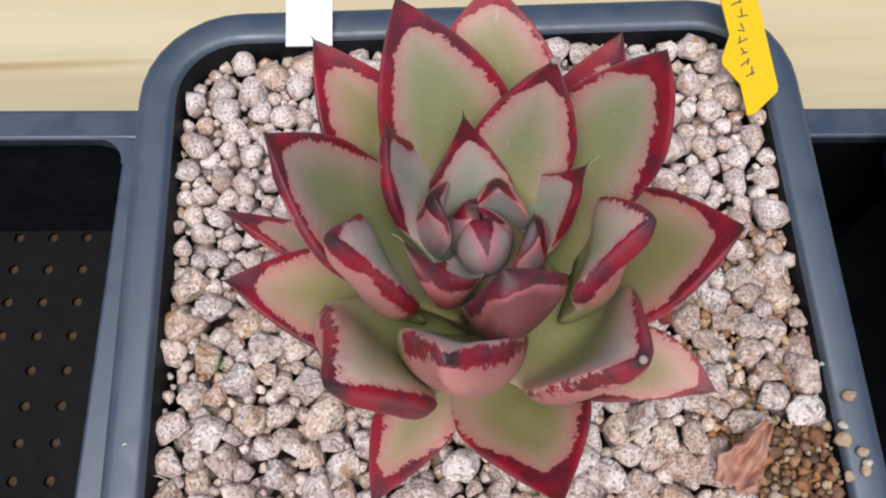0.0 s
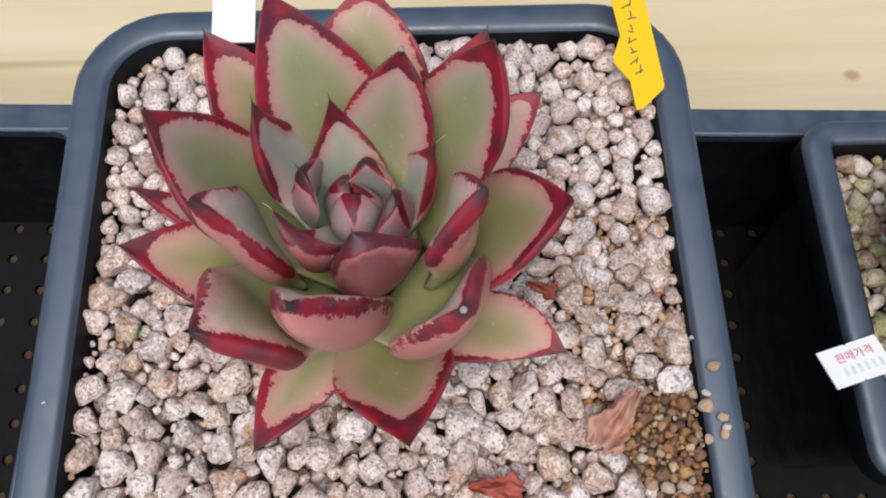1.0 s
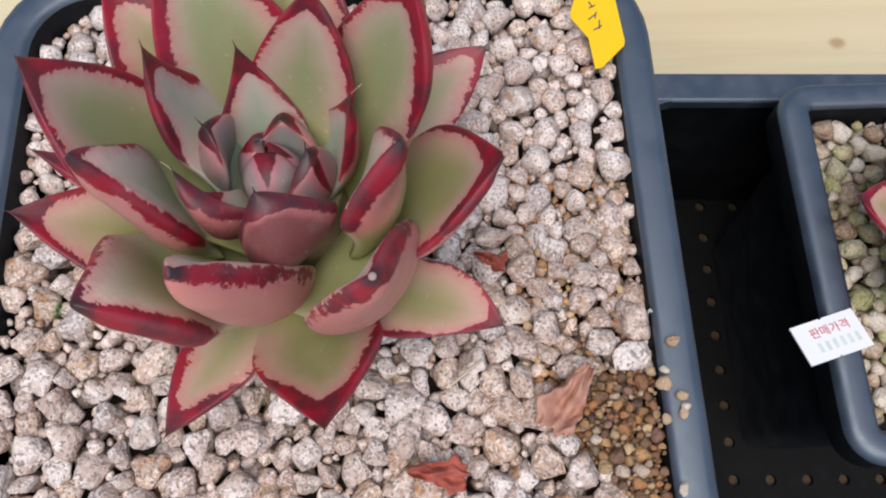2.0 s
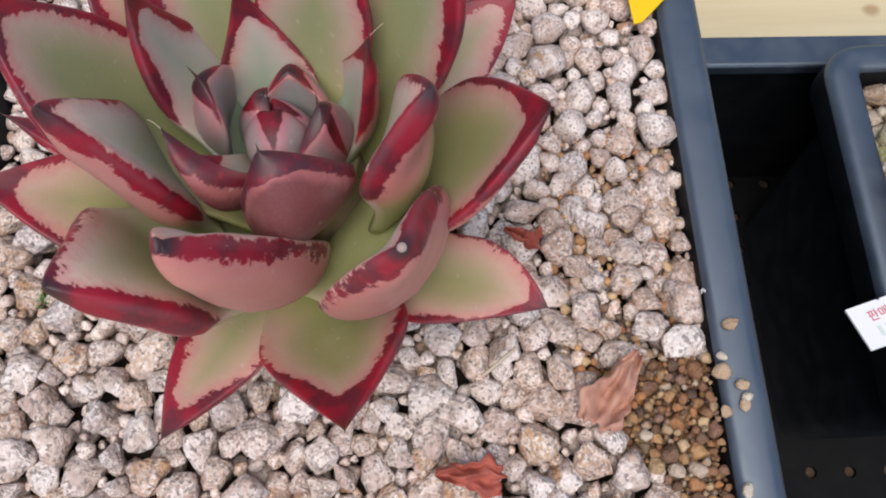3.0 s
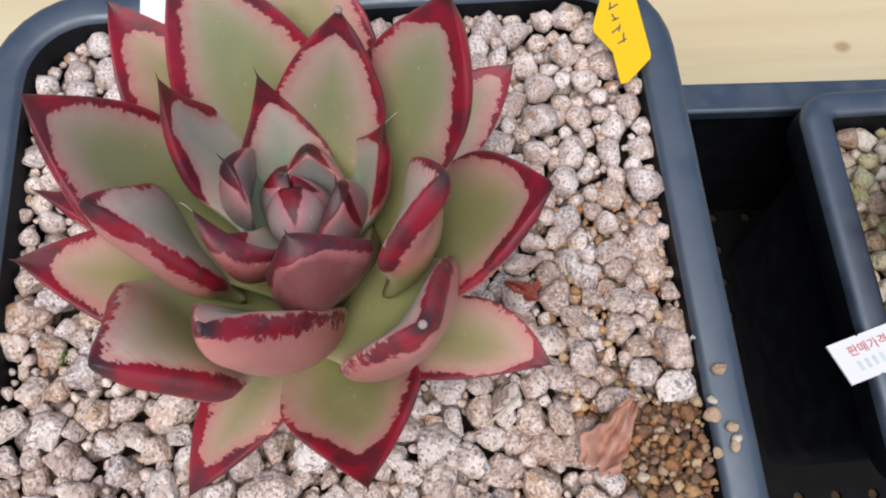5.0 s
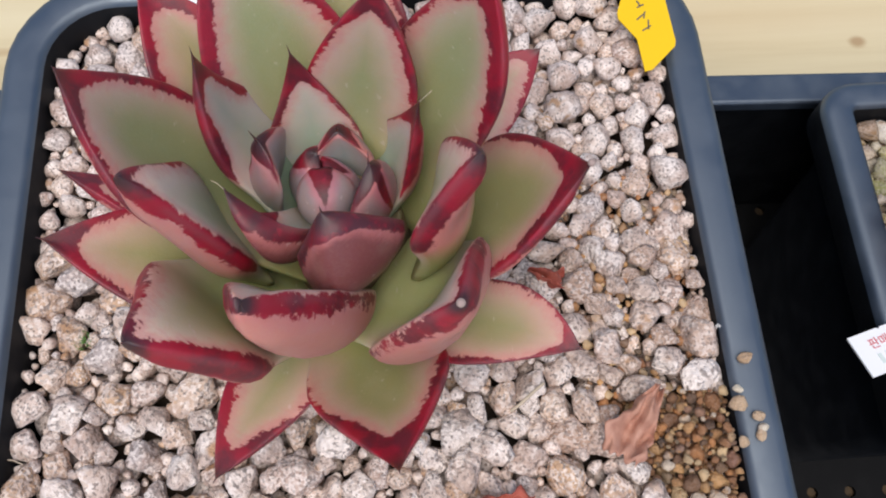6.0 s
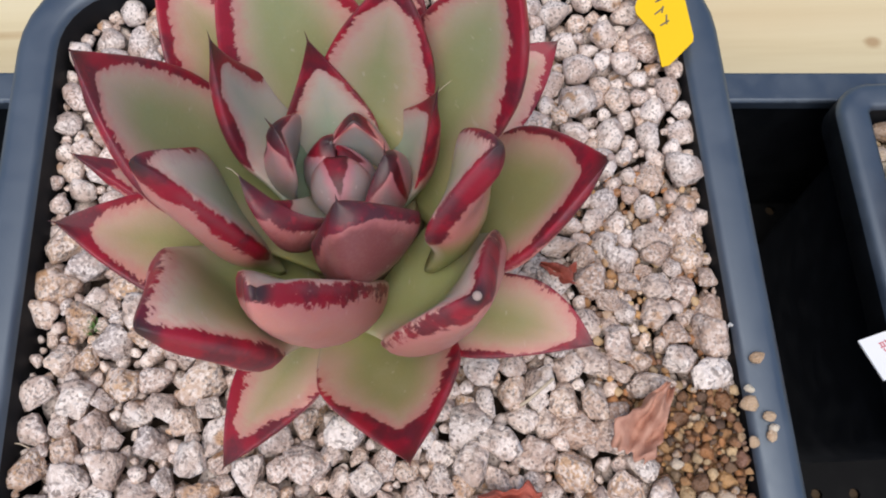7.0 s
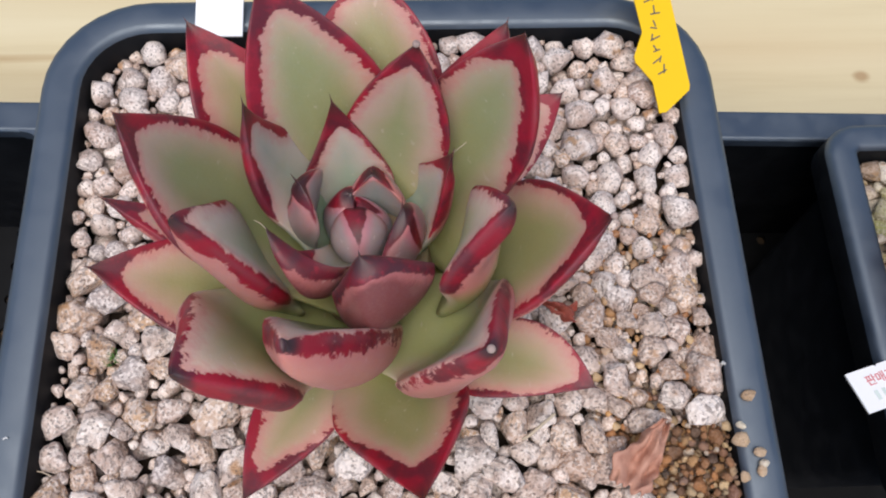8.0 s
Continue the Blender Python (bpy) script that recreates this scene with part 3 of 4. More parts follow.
leaf(ROLLED, (-1.05, -0.21, 1.91), (-1.35, -0.08, 2.22), (-0.92, -0.42, 2.51), (-1.54, -0.34, 3.85), (0.26, -0.41, -0.23), (0.04, 0.10, 0.06), 0.43, 1.37, 0.8, 0.90, 0.56, 0.03)
leaf(CURLED, (0.78, -0.25, 1.93), (1.18, -0.30, 2.94), (0.51, -0.27, 2.42), (1.16, -0.22, 3.66), (0.18, 0.49, 0.00), (-0.08, 0.11, 0.01), 0.36, 2.01, 0.9, 0.90, 0.56, 0.012)
# inner ring
leaf(INNER, (-0.40, 0.28, 2.00), (-0.80, 0.74, 2.53), (-1.06, 0.52, 2.79), (-1.06, 0.73, 3.77), (0.07, 0.47, -0.04), (-0.00, -0.03, 0.07), 0.23, 1.65, 0.0, 1.20, 0.42, 0.1)
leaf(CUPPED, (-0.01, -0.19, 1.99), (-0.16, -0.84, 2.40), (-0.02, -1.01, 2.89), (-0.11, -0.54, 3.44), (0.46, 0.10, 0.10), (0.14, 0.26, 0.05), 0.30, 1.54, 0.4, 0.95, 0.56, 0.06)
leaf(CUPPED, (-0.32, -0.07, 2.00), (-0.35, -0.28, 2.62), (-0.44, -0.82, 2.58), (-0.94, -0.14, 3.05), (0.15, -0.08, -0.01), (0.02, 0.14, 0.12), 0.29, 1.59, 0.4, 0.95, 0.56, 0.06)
leaf(INNER, (-0.18, 0.34, 2.10), (-0.37, 0.72, 2.27), (-0.20, 0.72, 2.38), (-0.36, 1.00, 3.33), (0.46, 0.02, 0.04), (-0.01, -0.08, -0.02), 0.24, 1.56, 0.0, 0.85, 0.48, 0.1)
leaf(INNER, (0.09, 0.21, 2.00), (0.57, 0.60, 2.24), (0.51, 0.35, 2.30), (0.71, 0.43, 3.37), (-0.14, 0.45, -0.09), (-0.12, 0.03, -0.01), 0.24, 1.57, 0.0, 1.20, 0.38, 0.1)
# heart
leaf(CORE, (-0.60, 0.26, 2.03), (-0.83, 0.29, 2.40), (-0.50, 0.20, 2.79), (-0.67, 0.29, 3.13), (0.01, 0.32, -0.02), (0.10, 0.03, 0.03), 0.27, 2.01, 0.6, 0.95, 0.56, 0.13)
leaf(BUD, (-0.04, 0.40, 2.00), (0.02, 0.53, 2.31), (0.00, 0.52, 2.50), (-0.03, 0.56, 2.75), (0.30, 0.00, -0.00), (-0.01, -0.19, -0.03), 0.26, 2.11, 0.8, 0.95, 0.56, 0.07)
leaf(CORE, (0.15, 0.01, 2.00), (0.35, 0.06, 2.37), (0.23, -0.18, 2.54), (0.25, 0.08, 2.97), (0.17, 0.37, -0.03), (-0.08, 0.01, -0.02), 0.24, 1.87, 0.6, 0.95, 0.56, 0.13)
leaf(BUD, (-0.28, 0.21, 2.00), (-0.46, 0.37, 2.26), (-0.34, 0.25, 2.42), (-0.24, 0.40, 2.63), (0.06, 0.27, -0.01), (0.12, -0.03, -0.01), 0.25, 2.19, 0.9, 0.95, 0.56, 0.07)
leaf(BUD, (-0.02, 0.21, 2.00), (0.04, 0.21, 2.28), (-0.07, 0.14, 2.50), (-0.20, 0.35, 2.47), (-0.07, 0.27, -0.01), (-0.15, -0.03, -0.02), 0.25, 2.20, 0.9, 0.95, 0.56, 0.07)
leaf(BUD, (-0.21, 0.14, 2.00), (-0.20, -0.15, 2.34), (-0.11, -0.18, 2.55), (-0.22, 0.28, 2.54), (0.27, 0.01, 0.01), (-0.01, 0.14, -0.02), 0.26, 2.16, 0.9, 0.95, 0.56, 0.07)
verts, faces = [], []
for k, (r, z) in enumerate(((0.42, -0.9), (0.40, 0.4), (0.62, 1.0), (0.7, 1.6), (0.62, 2.2), (0.35, 2.7))):
    for j in range(14):
        a = j / 14 * 2 * math.pi
        verts.append((-0.08 + r * math.cos(a), 0.02 + r * math.sin(a), z))
for k in range(5):
    for j in range(14):
        faces.append((k * 14 + j, k * 14 + (j + 1) % 14, (k + 1) * 14 + (j + 1) % 14, (k + 1) * 14 + j))
faces.append(tuple(5 * 14 + j for j in range(14)))
part("stem", mesh_of("stem", verts, faces, STEM), plant, "short brown woody stem")


def bead_mesh(name, x, y, z, r, flat, mat):
    bm = bmesh.new()
    bmesh.ops.create_icosphere(bm, subdivisions=3, radius=r * CM)
    for v in bm.verts:
        v.co.z *= flat
        v.co += Vector((x, y, z)) * CM
    me = bpy.data.meshes.new(name)
    bm.to_mesh(me)
    bm.free()
    me.materials.append(mat)
    me.polygons.foreach_set("use_smooth", [True] * len(me.polygons))
    return me


curled = leaves[14]
spot = min((v.co / CM for v in curled.data.vertices), key=lambda c: (c - Vector((0.90, -1.46, 3.75 + 0.4))).length)
part("scar", bead_mesh("scar", spot.x, spot.y, spot.z, 0.036, 0.7, SCAR), plant, "pale round scab on a leaf edge")
for x, y, z in ((0.41, 1.165, 3.975), (2.11, -0.17, 3.30)):
    part("dried_tip", bead_mesh("dried_tip", x, y, z + 0.4, 0.035, 0.9, SCAR), plant, "withered pale brown leaf tip")


# ---------------------------------------------------------------- tray
TOP, DEEP = -3.55, -9.15
tray = holder("carrying_tray", 0, 0, DEEP, label="black plastic carrying tray with perforated floor on the bench", category="tray")


def bar(lo, hi, bevel=0.07):
    part("rim_bar", box_mesh("rim_bar", (lo[0], lo[1], lo[2] - DEEP), (hi[0], hi[1], hi[2] - DEEP), TRAY, bevel, 3), tray)


BACK, INSIDE = 5.06, 4.42
bar((-32, INSIDE, TOP - 0.3), (32, BACK, TOP))
bar((-32, -7.0, TOP - 0.3), (32, -6.38, TOP))
for x0, x1 in ((-19.0, -18.3), (-6.5, -5.6), (4.93, 5.57), (18.3, 19.0)):
    bar((x0, -6.42, TOP - 0.3), (x1, INSIDE + 0.04, TOP - 0.004))
    # rounded inner corners of the cells
    for x, way in ((x0, -1), (x1, 1)):
        pts = [(x - way * 0.1, INSIDE + 0.1), (x - way * 0.1, INSIDE - 0.5)] + [(x + way * (0.5 - 0.5 * math.cos(radians(9 * k))), INSIDE - 0.5 + 0.5 * math.sin(radians(9 * k))) for k in range(11)] + [(x + way * 0.5, INSIDE + 0.1)]
        n = len(pts)
        ring = [(a, b, z - DEEP) for z in (TOP - 0.3, TOP - 0.008) for a, b in pts]
        part("corner_web", mesh_of("corner_web", ring, [tuple(range(n, 2 * n))] + [(k, (k + 1) % n, n + (k + 1) % n, n + k) for k in range(n)], TRAY, False), tray)
# the tray's sides take the wall plastic with shade in its colour
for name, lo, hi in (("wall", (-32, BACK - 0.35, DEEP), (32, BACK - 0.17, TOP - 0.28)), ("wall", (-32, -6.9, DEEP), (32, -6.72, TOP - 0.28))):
    part("side_wall", box_mesh("side_wall", (lo[0], lo[1], 0), (hi[0], hi[1], hi[2] - DEEP), SHADED_WALL, 0.0), tray)


def perforated(x0, x1, y0, y1, pitch, hole):
    verts, faces = [], []
    nx, ny = round((x1 - x0) / pitch), round((y1 - y0) / pitch)
    for i in range(nx):
        for j in range(ny):
            cx, cy = x0 + (i + 0.5) * pitch, y0 + (j + 0.5) * pitch
            k = len(verts)
            for q in range(8):
                a = radians(45 * q)
                e = pitch / 2 / max(abs(math.cos(a)), abs(math.sin(a)))
                verts.append((cx + e * math.cos(a), cy + e * math.sin(a), 0.12))
            for z in (0.12, 0.0):
                for q in range(8):
                    a = radians(45 * q)
                    verts.append((cx + hole * math.cos(a), cy + hole * math.sin(a), z))
            for q in range(8):
                w = (q + 1) % 8
                faces.append((k + q, k + w, k + 8 + w, k + 8 + q))
                faces.append((k + 8 + q, k + 8 + w, k + 16 + w, k + 16 + q))
            # the hole is closed by a disc painted as dim wood underneath
            faces.append(tuple(k + 16 + q for q in range(8)))
    me = mesh_of("floor_mesh", verts, faces, TRAY_FLOOR_SHADED, False)
    me.materials.append(DIM_WOOD)
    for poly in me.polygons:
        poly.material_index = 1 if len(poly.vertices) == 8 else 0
    return me


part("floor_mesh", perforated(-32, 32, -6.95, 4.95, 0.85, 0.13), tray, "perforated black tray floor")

tray.rotation_euler = (0, 0, radians(-2.05))

# ---------------------------------------------------------------- gravel in the main pot
soil = new("soil", mesh_of("soil", [(x, y, -0.85) for x, y in rounded(4.1, 4.1, 0.8)], [tuple(range(36))], SOIL))
tagged(soil, "dark moist potting soil under the gravel", "soil", kind="stuff")
rng = random.Random(11)
gravel = holder("gravel", 0, 0, -0.6, label="pale granite gravel covering the soil in the pot", category="gravel", kind="stuff")


def surface(x, y):
    return -0.33 + 0.018 * x + 0.05 * noise.noise(Vector((x * 0.5, y * 0.5, 3.0)))


def in_grit(x, y):
    return x > 2.95 - 0.5 * (y + 1.9) + 0.35 * noise.noise(Vector((x, y, 9))) and y < -1.55


def in_beads(x, y):
    return x < -2.9 and 0.7 < y < 2.2


def in_pot(x, y, r, half=4.24, corner=0.9):
    ax, ay = max(0, abs(x) - (half - corner)), max(0, abs(y) - (half - corner))
    return math.hypot(ax, ay) + r * 0.75 < corner


def near_stem(x, y, r):
    return math.hypot(x + 0.08, y - 0.02) > 0.5 + r * 0.6


CHIPS = [chip_mesh("stone", 40 + i, STONE) for i in range(22)]
BEADS = [chip_mesh("bead", 80 + i, BEAD, 2, 0.35) for i in range(5)]
GRITS = [chip_mesh("grit", 90 + i, GRIT, 2, 1.1) for i in range(8)]
TANS = [chip_mesh("tan_stone", 160 + i, TAN_STONE) for i in range(6)]
LOW = [chip_mesh("low_chip", 60 + i, STONE_BED, 2) for i in range(8)]
LOW_GRIT = [chip_mesh("low_grit", 70 + i, GRIT_BED, 2) for i in range(6)]

top = scatter(rng, (-4.3, 4.3, -4.3, 4.3), ((0.17, 0.22, 0.08), (0.125, 0.17, 0.8), (0.085, 0.12, 1.3), (0.045, 0.08, 1.6)), 16000, 0.89,
              lambda x, y, r: in_pot(x, y, r) and near_stem(x, y, r) and not in_grit(x, y) and (r < 0.16 or not in_beads(x, y)))
top.sort(key=lambda s: -s[2] + 0.12 * max(0, s[1]))
spare, count = [], 0
for x, y, r in top:
    z = surface(x, y) + rng.uniform(-0.07, 0.08) - max(0, 0.2 - r) * 0.5
    bead = in_beads(x, y) and r < 0.16
    m = turned(rng, x, y, z + 0.6, r * 1.13, rng.uniform(0.85, 1.1))
    if count < 300:
        ob = part("stone", rng.choice(BEADS if bead else TANS if x > 2.3 and -2.2 < y < 0.2 and rng.random() < 0.45 else CHIPS), gravel)
        ob.matrix_local = m
        count += 1
    else:
        spare.append(m)
joined_bed("small_stones", LOW, spare, STONE_BED, gravel, "")
under = scatter(rng, (-4.2, 4.2, -4.2, 4.2), ((0.16, 0.24, 0.5), (0.10, 0.15, 0.8)), 6000, 0.8, lambda x, y, r: in_pot(x, y, r) and near_stem(x, y, r))
joined_bed("lower_stones", LOW, [turned(rng, x, y, surface(x, y) - 0.33 + 0.6, r * 0.95) for x, y, r in under], STONE_BED, gravel, "")

grit_heap = holder("grit", 3.6, -2.6, -0.6, label="loose heap of fine brown grit in the pot's corner", category="grit", kind="stuff")
fine = scatter(rng, (1.8, 4.2, -4.2, -1.2), ((0.09, 0.135, 0.012), (0.05, 0.075, 0.3), (0.026, 0.046, 2.4)), 8000, 0.78, lambda x, y, r: in_pot(x, y, r) and in_grit(x, y))
grit_places = []
for i, (x, y, r) in enumerate(sorted(fine, key=lambda s: -s[2])):
    m = turned(rng, x - 3.6, y + 2.6, -0.36 + 0.20 * min(1, max(0, (x - 2.9))) + rng.uniform(-0.08, 0.10) + 0.6, r * 1.0)
    if i < 280:
        part("grain", rng.choice(GRITS), grit_heap).matrix_local = m
    else:
        grit_places.append(m)
for x, y, r in scatter(rng, (1.8, 4.2, -4.2, -1.2), ((0.04, 0.08, 1.0),), 6000, 0.7, lambda x, y, r: in_pot(x, y, r) and in_grit(x, y)):
    grit_places.append(turned(rng, x - 3.6, y + 2.6, -0.50 + 0.20 * min(1, max(0, (x - 2.9))) + 0.6, r * 1.1))
for x, y, r in scatter(rng, (2.5, 4.2, -1.9, 1.4), ((0.03, 0.075, 1.0),), 1500, 0.9, lambda x, y, r: in_pot(x, y, r) and not in_grit(x, y)):
    grit_places.append(turned(rng, x - 3.6, y + 2.6, surface(x, y) - 0.03 + 0.6, r))
joined_bed("fine_grains", LOW_GRIT, grit_places, GRIT_BED, grit_heap, "")

# crumbs that lie on the rim
CRUMBS = [chip_mesh("crumb", 150 + i, BEAD if i == 2 else TAN, 2, 0.9) for i in range(4)]
for x, y, r, k in ((4.42, -1.25, 0.085, 1), (4.45, -1.93, 0.075, 0), (4.47, -2.06, 0.065, 2), (4.44, -2.13, 0.07, 0), (4.24, -1.76, 0.10, 3), (4.27, -1.60, 0.06, 2), (4.31, -3.02, 0.08, 2), (4.22, -2.2, 0.07, 3)):
    crumb = new("crumb", CRUMBS[k])
    crumb.matrix_world = turned(rng, x, y, 0.045, r, 0.7)
    tagged(crumb, "small tan grit crumb lying on the pot rim", "crumb", "crumbs on the rim")


# ---------------------------------------------------------------- dry fallen leaves, moss, fibres
def dry_leaf(x, y, z, turn, length, width, mat, seed, label):
    verts, faces, n, k = [], [], 22, 21
    for i in range(n):
        s = i / (n - 1)
        w = width * (0.16 + 0.84 * s ** 0.9) * (1 - 0.35 * max(0, (s - 0.8) / 0.2) ** 2)
        for j in range(k):
            u = 2 * j / (k - 1) - 1
            q = Vector((s * 4, u * 2.2, seed))
            e = 1 + 0.45 * noise.noise(Vector((s * 6, seed, u > 0)))
            ragged = 0.16 * length * noise.noise(Vector((u * 3.1, seed, 4.0))) * s
            verts.append((s * length + ragged, u * w * e, 0.20 * noise.noise(q * 0.8) + 0.06 * abs(math.sin(u * 3.2 + s * 3.5 + seed)) * (0.4 + s) + 0.03 * noise.noise(q * 3) + 0.10 * (1 - s)))
    lower = [(a, b, c - 0.03) for a, b, c in verts]
    m = len(verts)
    for i in range(n - 1):
        for j in range(k - 1):
            a = i * k + j
            faces.append((a, a + k, a + k + 1, a + 1))
            faces.append((m + a, m + a + 1, m + a + k + 1, m + a + k))
    edge = [j for j in range(k)] + [i * k + k - 1 for i in range(1, n)] + [(n - 1) * k + j for j in range(k - 2, -1, -1)] + [i * k for i in range(n - 2, 0, -1)]
    for a, b in zip(edge, edge[1:] + edge[:1]):
        faces.append((a, b, m + b, m + a))
    ob = new("dry_leaf", mesh_of("dry_leaf", verts + lower, faces, mat))
    ob.matrix_world = Matrix.Translation((x * CM, y * CM, z * CM)) @ Euler((0.1, 0.05, radians(turn))).to_matrix().to_4x4()
    return tagged(ob, label, "dry leaf", "fallen leaves")


dry_leaf(3.36, -1.52, 0.0, 232, 0.95, 0.33, DRY, 2.0, "crumpled brown dry leaf lying on the gravel")
dry_leaf(1.05, -2.66, -0.03, -8, 0.72, 0.24, DRY_RED, 5.0, "small shrivelled reddish dry leaf on the gravel")
dry_leaf(1.98, 0.02, -0.05, -20, 0.45, 0.15, DRY_RED, 8.0, "small curled reddish dry leaf under the rosette")

verts, faces = [], []
for i in range(40):
    a, r = rng.uniform(0, 6.28), rng.uniform(0, 0.11)
    x, y, h, b = r * math.cos(a), r * math.sin(a), rng.uniform(0.06, 0.14), rng.uniform(0, 6.28)
    k = len(verts)
    verts += [(x - 0.012, y, 0), (x + 0.012, y, 0), (x, y + 0.012, 0), (x + 0.05 * math.cos(b), y + 0.05 * math.sin(b), h)]
    faces += [(k, k + 1, k + 3), (k + 1, k + 2, k + 3), (k + 2, k, k + 3)]
moss = new("moss_tuft", mesh_of("moss_tuft", verts, faces, MOSS))
moss.location = (-3.50 * CM, -0.42 * CM, -0.42 * CM)
tagged(moss, "tiny green moss tuft between the gravel stones", "moss")


def fibre(points, r, label, mat=HAIR):
    cu = bpy.data.curves.new("fibre", "CURVE")
    cu.dimensions, cu.bevel_depth, cu.bevel_resolution = "3D", r * CM, 1
    sp = cu.splines.new("POLY")
    sp.points.add(len(points) - 1)
    for pt, (x, y, z) in zip(sp.points, points):
        pt.co = (x * CM, y * CM, z * CM, 1)
    cu.materials.append(mat)
    tagged(new("fibre", cu), label, "fibre", "fibres")


fibre([(-4.19, -1.80, -0.28), (-4.12, -1.81, -0.25), (-4.02, -1.86, -0.28)], 0.008, "thin pale root fibre at the pot wall")
fibre([(-4.50, -1.45, 0.012), (-4.47, -1.43, 0.02), (-4.45, -1.44, 0.012)], 0.010, "white lint speck on the pot rim", LINT)
fibre([(4.20, -0.83, -0.10), (4.22, -0.80, -0.06), (4.23, -0.83, -0.04)], 0.018, "white lint speck on the inner rim", LINT)


fibre([(2.02, -1.38, 0.02), (1.86, -1.50, 0.06), (1.70, -1.62, 0.02), (1.62, -1.66, -0.06)], 0.02, "pale dry root stub lying on the gravel")
fibre([(0.72, 0.43, 3.40), (0.79, 0.46, 3.46), (0.83, 0.49, 3.47)], 0.0025, "fine withered hair at a leaf tip")
fibre([(-0.96, -0.12, 3.08), (-1.01, -0.08, 3.12), (-1.06, -0.05, 3.11)], 0.003, "fine withered hair at a leaf tip")

# ---------------------------------------------------------------- labels
def card(name, outline, thick, m, mat, label, category, group=""):
    """A flat label with a slightly bevelled outline, cut from thin plastic."""
    bm = bmesh.new()
    f = bm.faces.new([bm.verts.new((x * CM, y * CM, 0)) for x, y in outline])
    ex = bmesh.ops.extrude_face_region(bm, geom=[f])
    for v in ex["geom"]:
        if isinstance(v, bmesh.types.BMVert):
            v.co.z -= thick * CM
    bmesh.ops.recalc_face_normals(bm, faces=bm.faces[:])
    me = bpy.data.meshes.new(name)
    bm.to_mesh(me)
    bm.free()
    me.materials.append(mat)
    ob = new(name)
    ob.matrix_world = m
    ob.empty_display_size = 0.01
    part("card", me, ob)
    return tagged(ob, label, category, group)


def strokes(parent, rects, mat, name="ink_bar"):
    for x0, y0, x1, y1, w in rects:
        d = Vector((x1 - x0, y1 - y0))
        n = Vector((-d.y, d.x)).normalized() * w / 2
        vs = [(x0 + n.x, y0 + n.y), (x0 - n.x, y0 - n.y), (x1 - n.x, y1 - n.y), (x1 + n.x, y1 + n.y)]
        verts = [(x, y, 0.002) for x, y in vs] + [(x, y, 0.006) for x, y in vs]
        part(name, mesh_of(name, verts, [(4, 5, 6, 7), (0, 4, 7, 3), (1, 2, 6, 5), (0, 1, 5, 4), (2, 3, 7, 6)], mat, False), parent)


def plane_of(origin, along, across):
    """Local y runs along, local x across."""
    a = Vector(along).normalized()
    c = Vector(across)
    c = (c - a * c.dot(a)).normalized()
    n = c.cross(a)
    m = Matrix((c, a, n)).transposed().to_4x4()
    m.translation = Vector(origin) * CM
    return m


yellow = card("plant_label", [(-0.05, -0.04), (0.05, -0.04), (0.40, 0.20), (0.42, 0.27), (0.35, 1.50), (0.32, 2.70), (-0.17, 2.83), (-0.14, 1.63), (-0.10, 1.12), (-0.26, 0.82), (-0.26, 0.73), (-0.07, 0.41)], 0.05,
              plane_of((3.93, 2.80, 0.0), (-0.17, 1.0, 0.42), (1.0, 0.22, 0.30)), YELLOW, "yellow plastic plant label with handwriting stuck in the gravel", "plant label")
pen = random.Random(5)
strokes(yellow, [(x + 0.05, y, x + 0.05 + a, y + b, 0.02) for y in (0.50, 0.66, 0.82, 0.98, 1.16, 1.34, 1.52, 1.72, 1.92) for x, a, b in
                 ((pen.uniform(-0.08, 0.0), pen.uniform(0.08, 0.14), pen.uniform(-0.03, 0.06)), (pen.uniform(-0.06, 0.06), pen.uniform(-0.04, 0.04), pen.uniform(0.08, 0.13)))], INK)

back_tag = card("price_tag", [(-0.335, 0.0), (0.335, 0.0), (0.335, 1.2), (-0.335, 1.2)], 0.04, plane_of((-2.32, 4.10, 0.06), (0.02, 1.0, 0.20), (1, 0.0, 0)), WHITE,
                "blank white plastic price tag resting across the pot rim", "price tag", "price tags")
side_tag = card("price_tag", [(0.0, -0.34), (0.50, -0.34), (0.53, -0.31), (0.56, -0.34), (1.1, -0.34), (1.1, 0.34), (0.56, 0.34), (0.53, 0.31), (0.50, 0.34), (0.0, 0.34)], 0.04, plane_of((7.30, -0.85, -2.60), (-0.28, 1.0, -0.20), (1, 0.28, 0.02)), WHITE,
                "white price tag with red lettering on the smaller pot's rim", "price tag", "price tags")
cu = bpy.data.curves.new("lettering", "FONT")
cu.body, cu.size, cu.align_x, cu.extrude = "판매가격", 0.19 * CM, "LEFT", 0.003 * CM
letters = new("lettering_source", cu)
bpy.context.view_layer.update()
me = bpy.data.meshes.new_from_object(letters.evaluated_get(bpy.context.evaluated_depsgraph_get()))
bpy.data.objects.remove(letters)
me.materials.clear()
me.materials.append(RED_INK)
text = part("lettering", me, side_tag, "red printed lettering")
text.location = (0.24 * CM, 0.06 * CM, 0.006 * CM)
strokes(side_tag, [(0.30 + 0.13 * i, -0.20, 0.30 + 0.13 * i, -0.04, 0.06) for i in range(6)], GREY_INK)


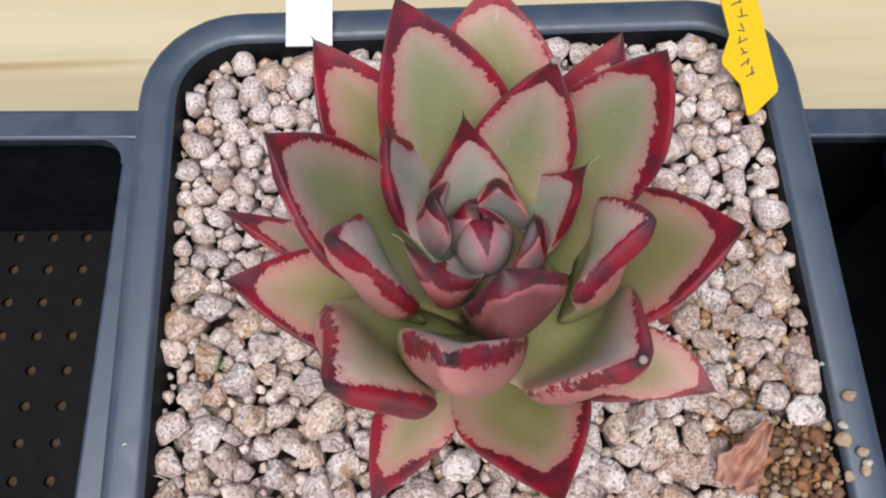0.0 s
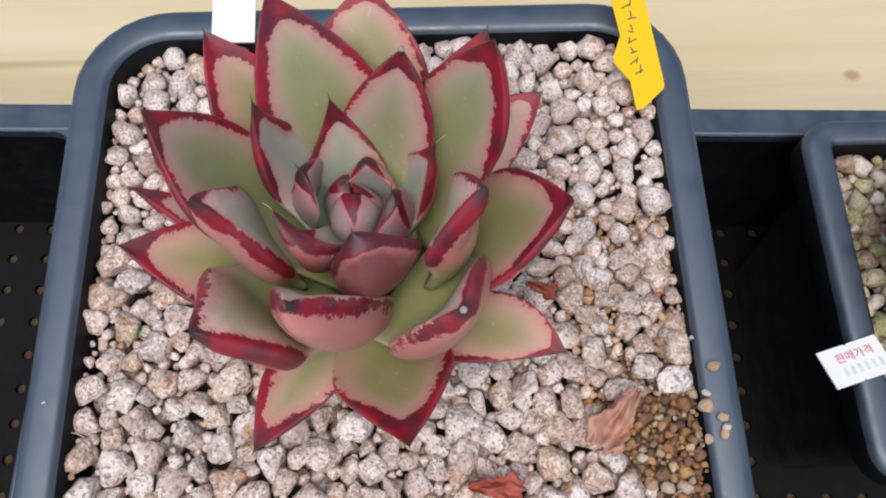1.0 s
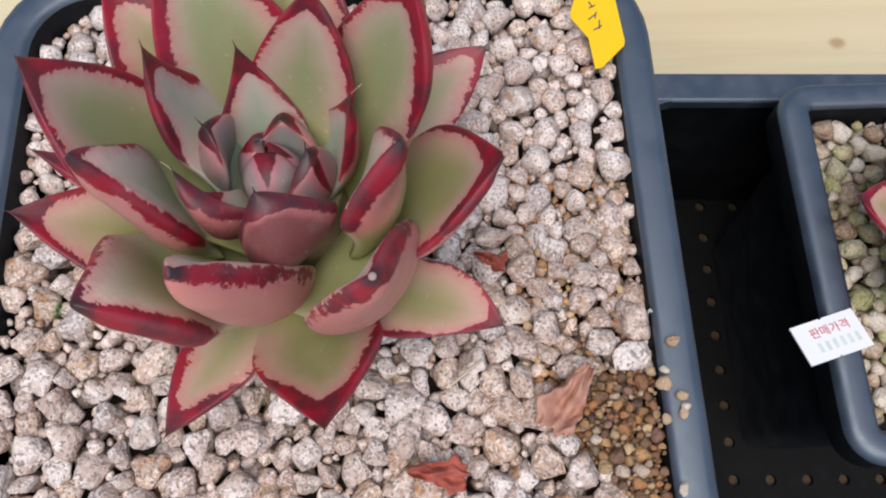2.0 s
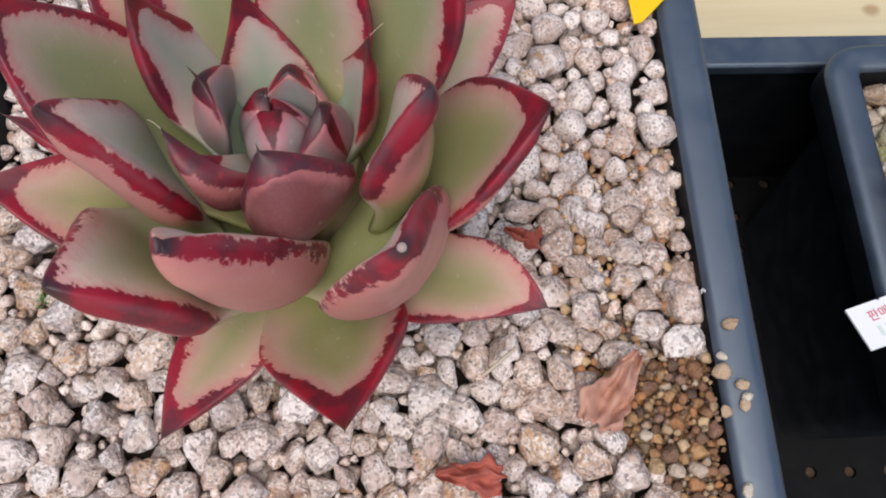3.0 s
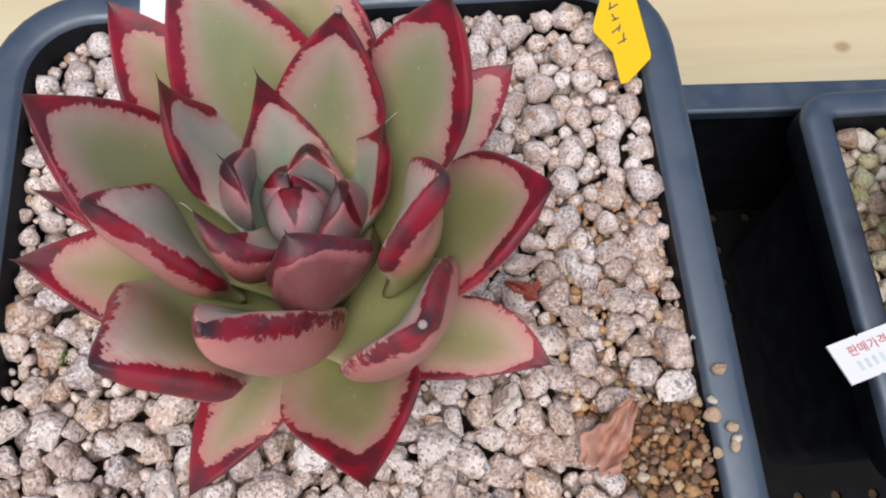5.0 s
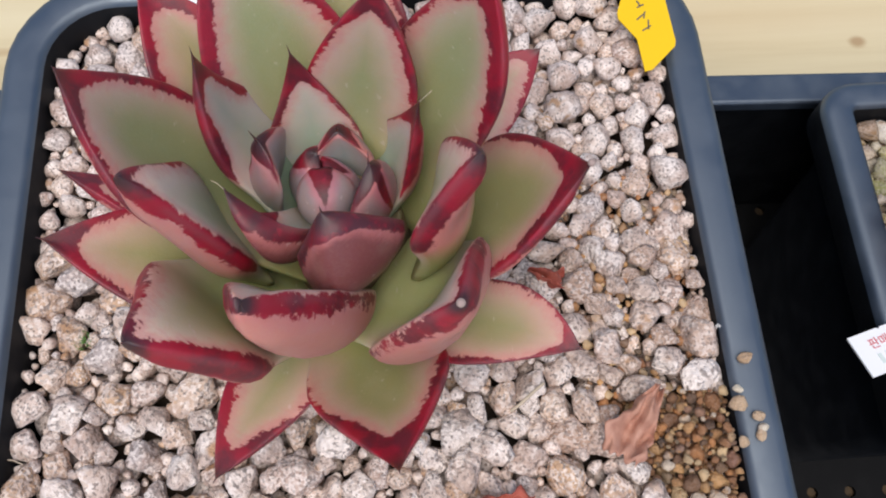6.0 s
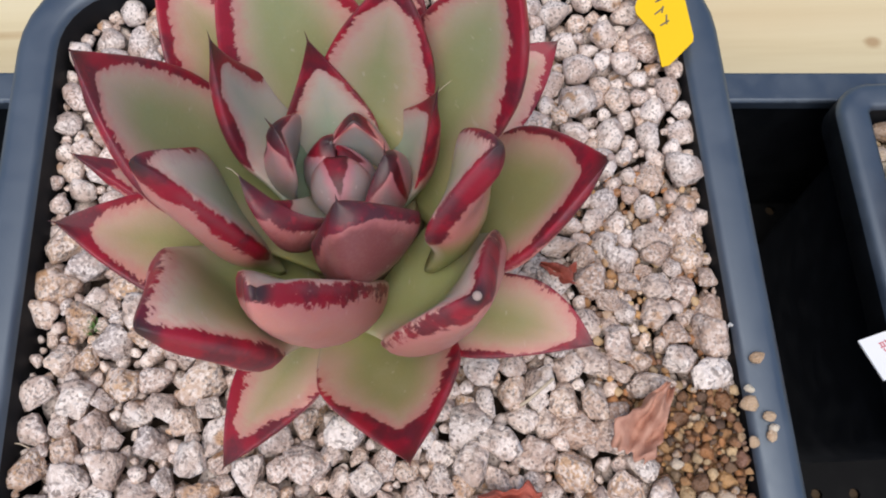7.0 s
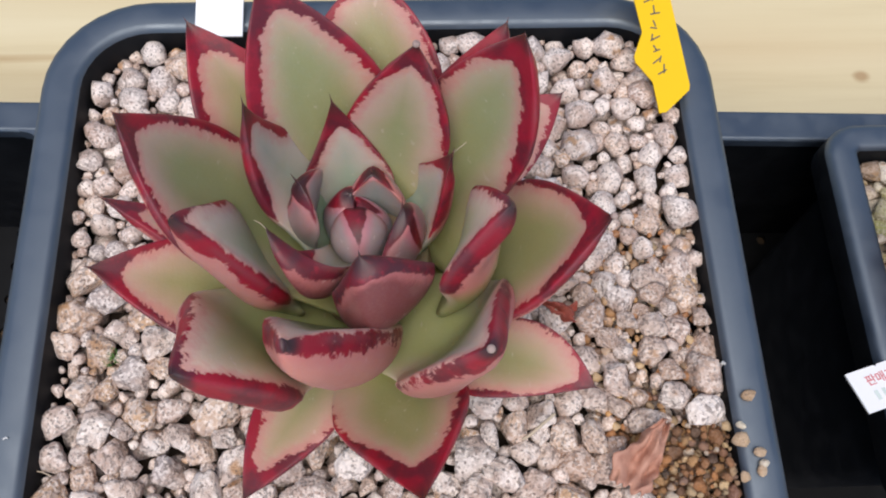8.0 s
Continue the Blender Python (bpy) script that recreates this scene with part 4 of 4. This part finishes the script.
# ---------------------------------------------------------------- the smaller pot beside it
NX, NY, NZ = 11.22, 0.66, -2.70
small_pot = pot(3.4, 3.4, NX, NY, NZ, 6.4, 0.55, 0.62, "smaller square black plastic pot with mossy gravel in the tray", -0.10)
tagged(new("soil", mesh_of("soil", [(NX + x, NY + y, NZ - 0.95) for x, y in rounded(2.75, 2.75, 0.5)], [tuple(range(36))], SOIL)), "dark soil under the smaller pot's gravel", "soil", kind="stuff")
mossy = holder("gravel", NX, NY, NZ - 0.6, label="pale gravel stained with green moss in the smaller pot", category="gravel", kind="stuff")
MCHIPS = [chip_mesh("mossy_stone", 120 + i, MOSSY_STONE, 2) for i in range(8)]
MLOW = [chip_mesh("mossy_low", 130 + i, MOSSY_BED, 2) for i in range(5)]
extra = []
for i, (x, y, r) in enumerate(scatter(rng, (-2.8, 2.8, -2.8, 2.8), ((0.15, 0.24, 0.3), (0.08, 0.14, 1.0)), 4000, 0.84, lambda x, y, r: in_pot(x, y, r, 2.8, 0.5))):
    m = turned(rng, x, y, 0.15 + rng.uniform(-0.08, 0.07), r * 1.1)
    if x < 0 and r > 0.13:
        part("stone", rng.choice(MCHIPS), mossy).matrix_local = m
    else:
        extra.append(m)
for x, y, r in scatter(rng, (-2.8, 2.8, -2.8, 2.8), ((0.13, 0.2, 1.0),), 1500, 0.75, lambda x, y, r: in_pot(x, y, r, 2.8, 0.5)):
    extra.append(turned(rng, x, y, -0.12, r * 1.1))
joined_bed("small_stones", MLOW, extra, MOSSY_BED, mossy, "")

other = holder("succulent", NX, NY, NZ - 0.4, label="small green succulent with dark red leaf edges in mossy gravel", category="succulent")
for i, (turn, reach, high) in enumerate(((167.5, 3.05, 1.45), (148, 2.95, 1.75), (198, 2.75, 1.0), (225, 2.7, 1.3), (262, 2.8, 1.0), (300, 2.7, 1.4), (340, 2.8, 1.0), (20, 2.7, 1.4), (62, 2.8, 1.0), (105, 2.75, 1.3),
                                         (180, 1.9, 2.1), (128, 1.8, 2.2), (245, 1.9, 2.1), (310, 1.8, 2.2), (0, 1.9, 2.1), (70, 1.8, 2.2))):
    c, s = math.cos(radians(turn)), math.sin(radians(turn))
    spine = [(a * reach * c, a * reach * s, b * high) for a, b in ((0.1, 0.2), (0.4, 0.35), (0.75, 0.75), (1.0, 1.0))]
    part("leaf", leaf_mesh("leaf", spine, (-0.72 * s, 0.72 * c, 0), (-0.08 * c, -0.08 * s, 0.15), OUTER, 0.3, seed=40 + i), other)
part("stem", box_mesh("stem", (-0.3, -0.3, -0.4), (0.3, 0.3, 0.6), STEM, 0.12), other)
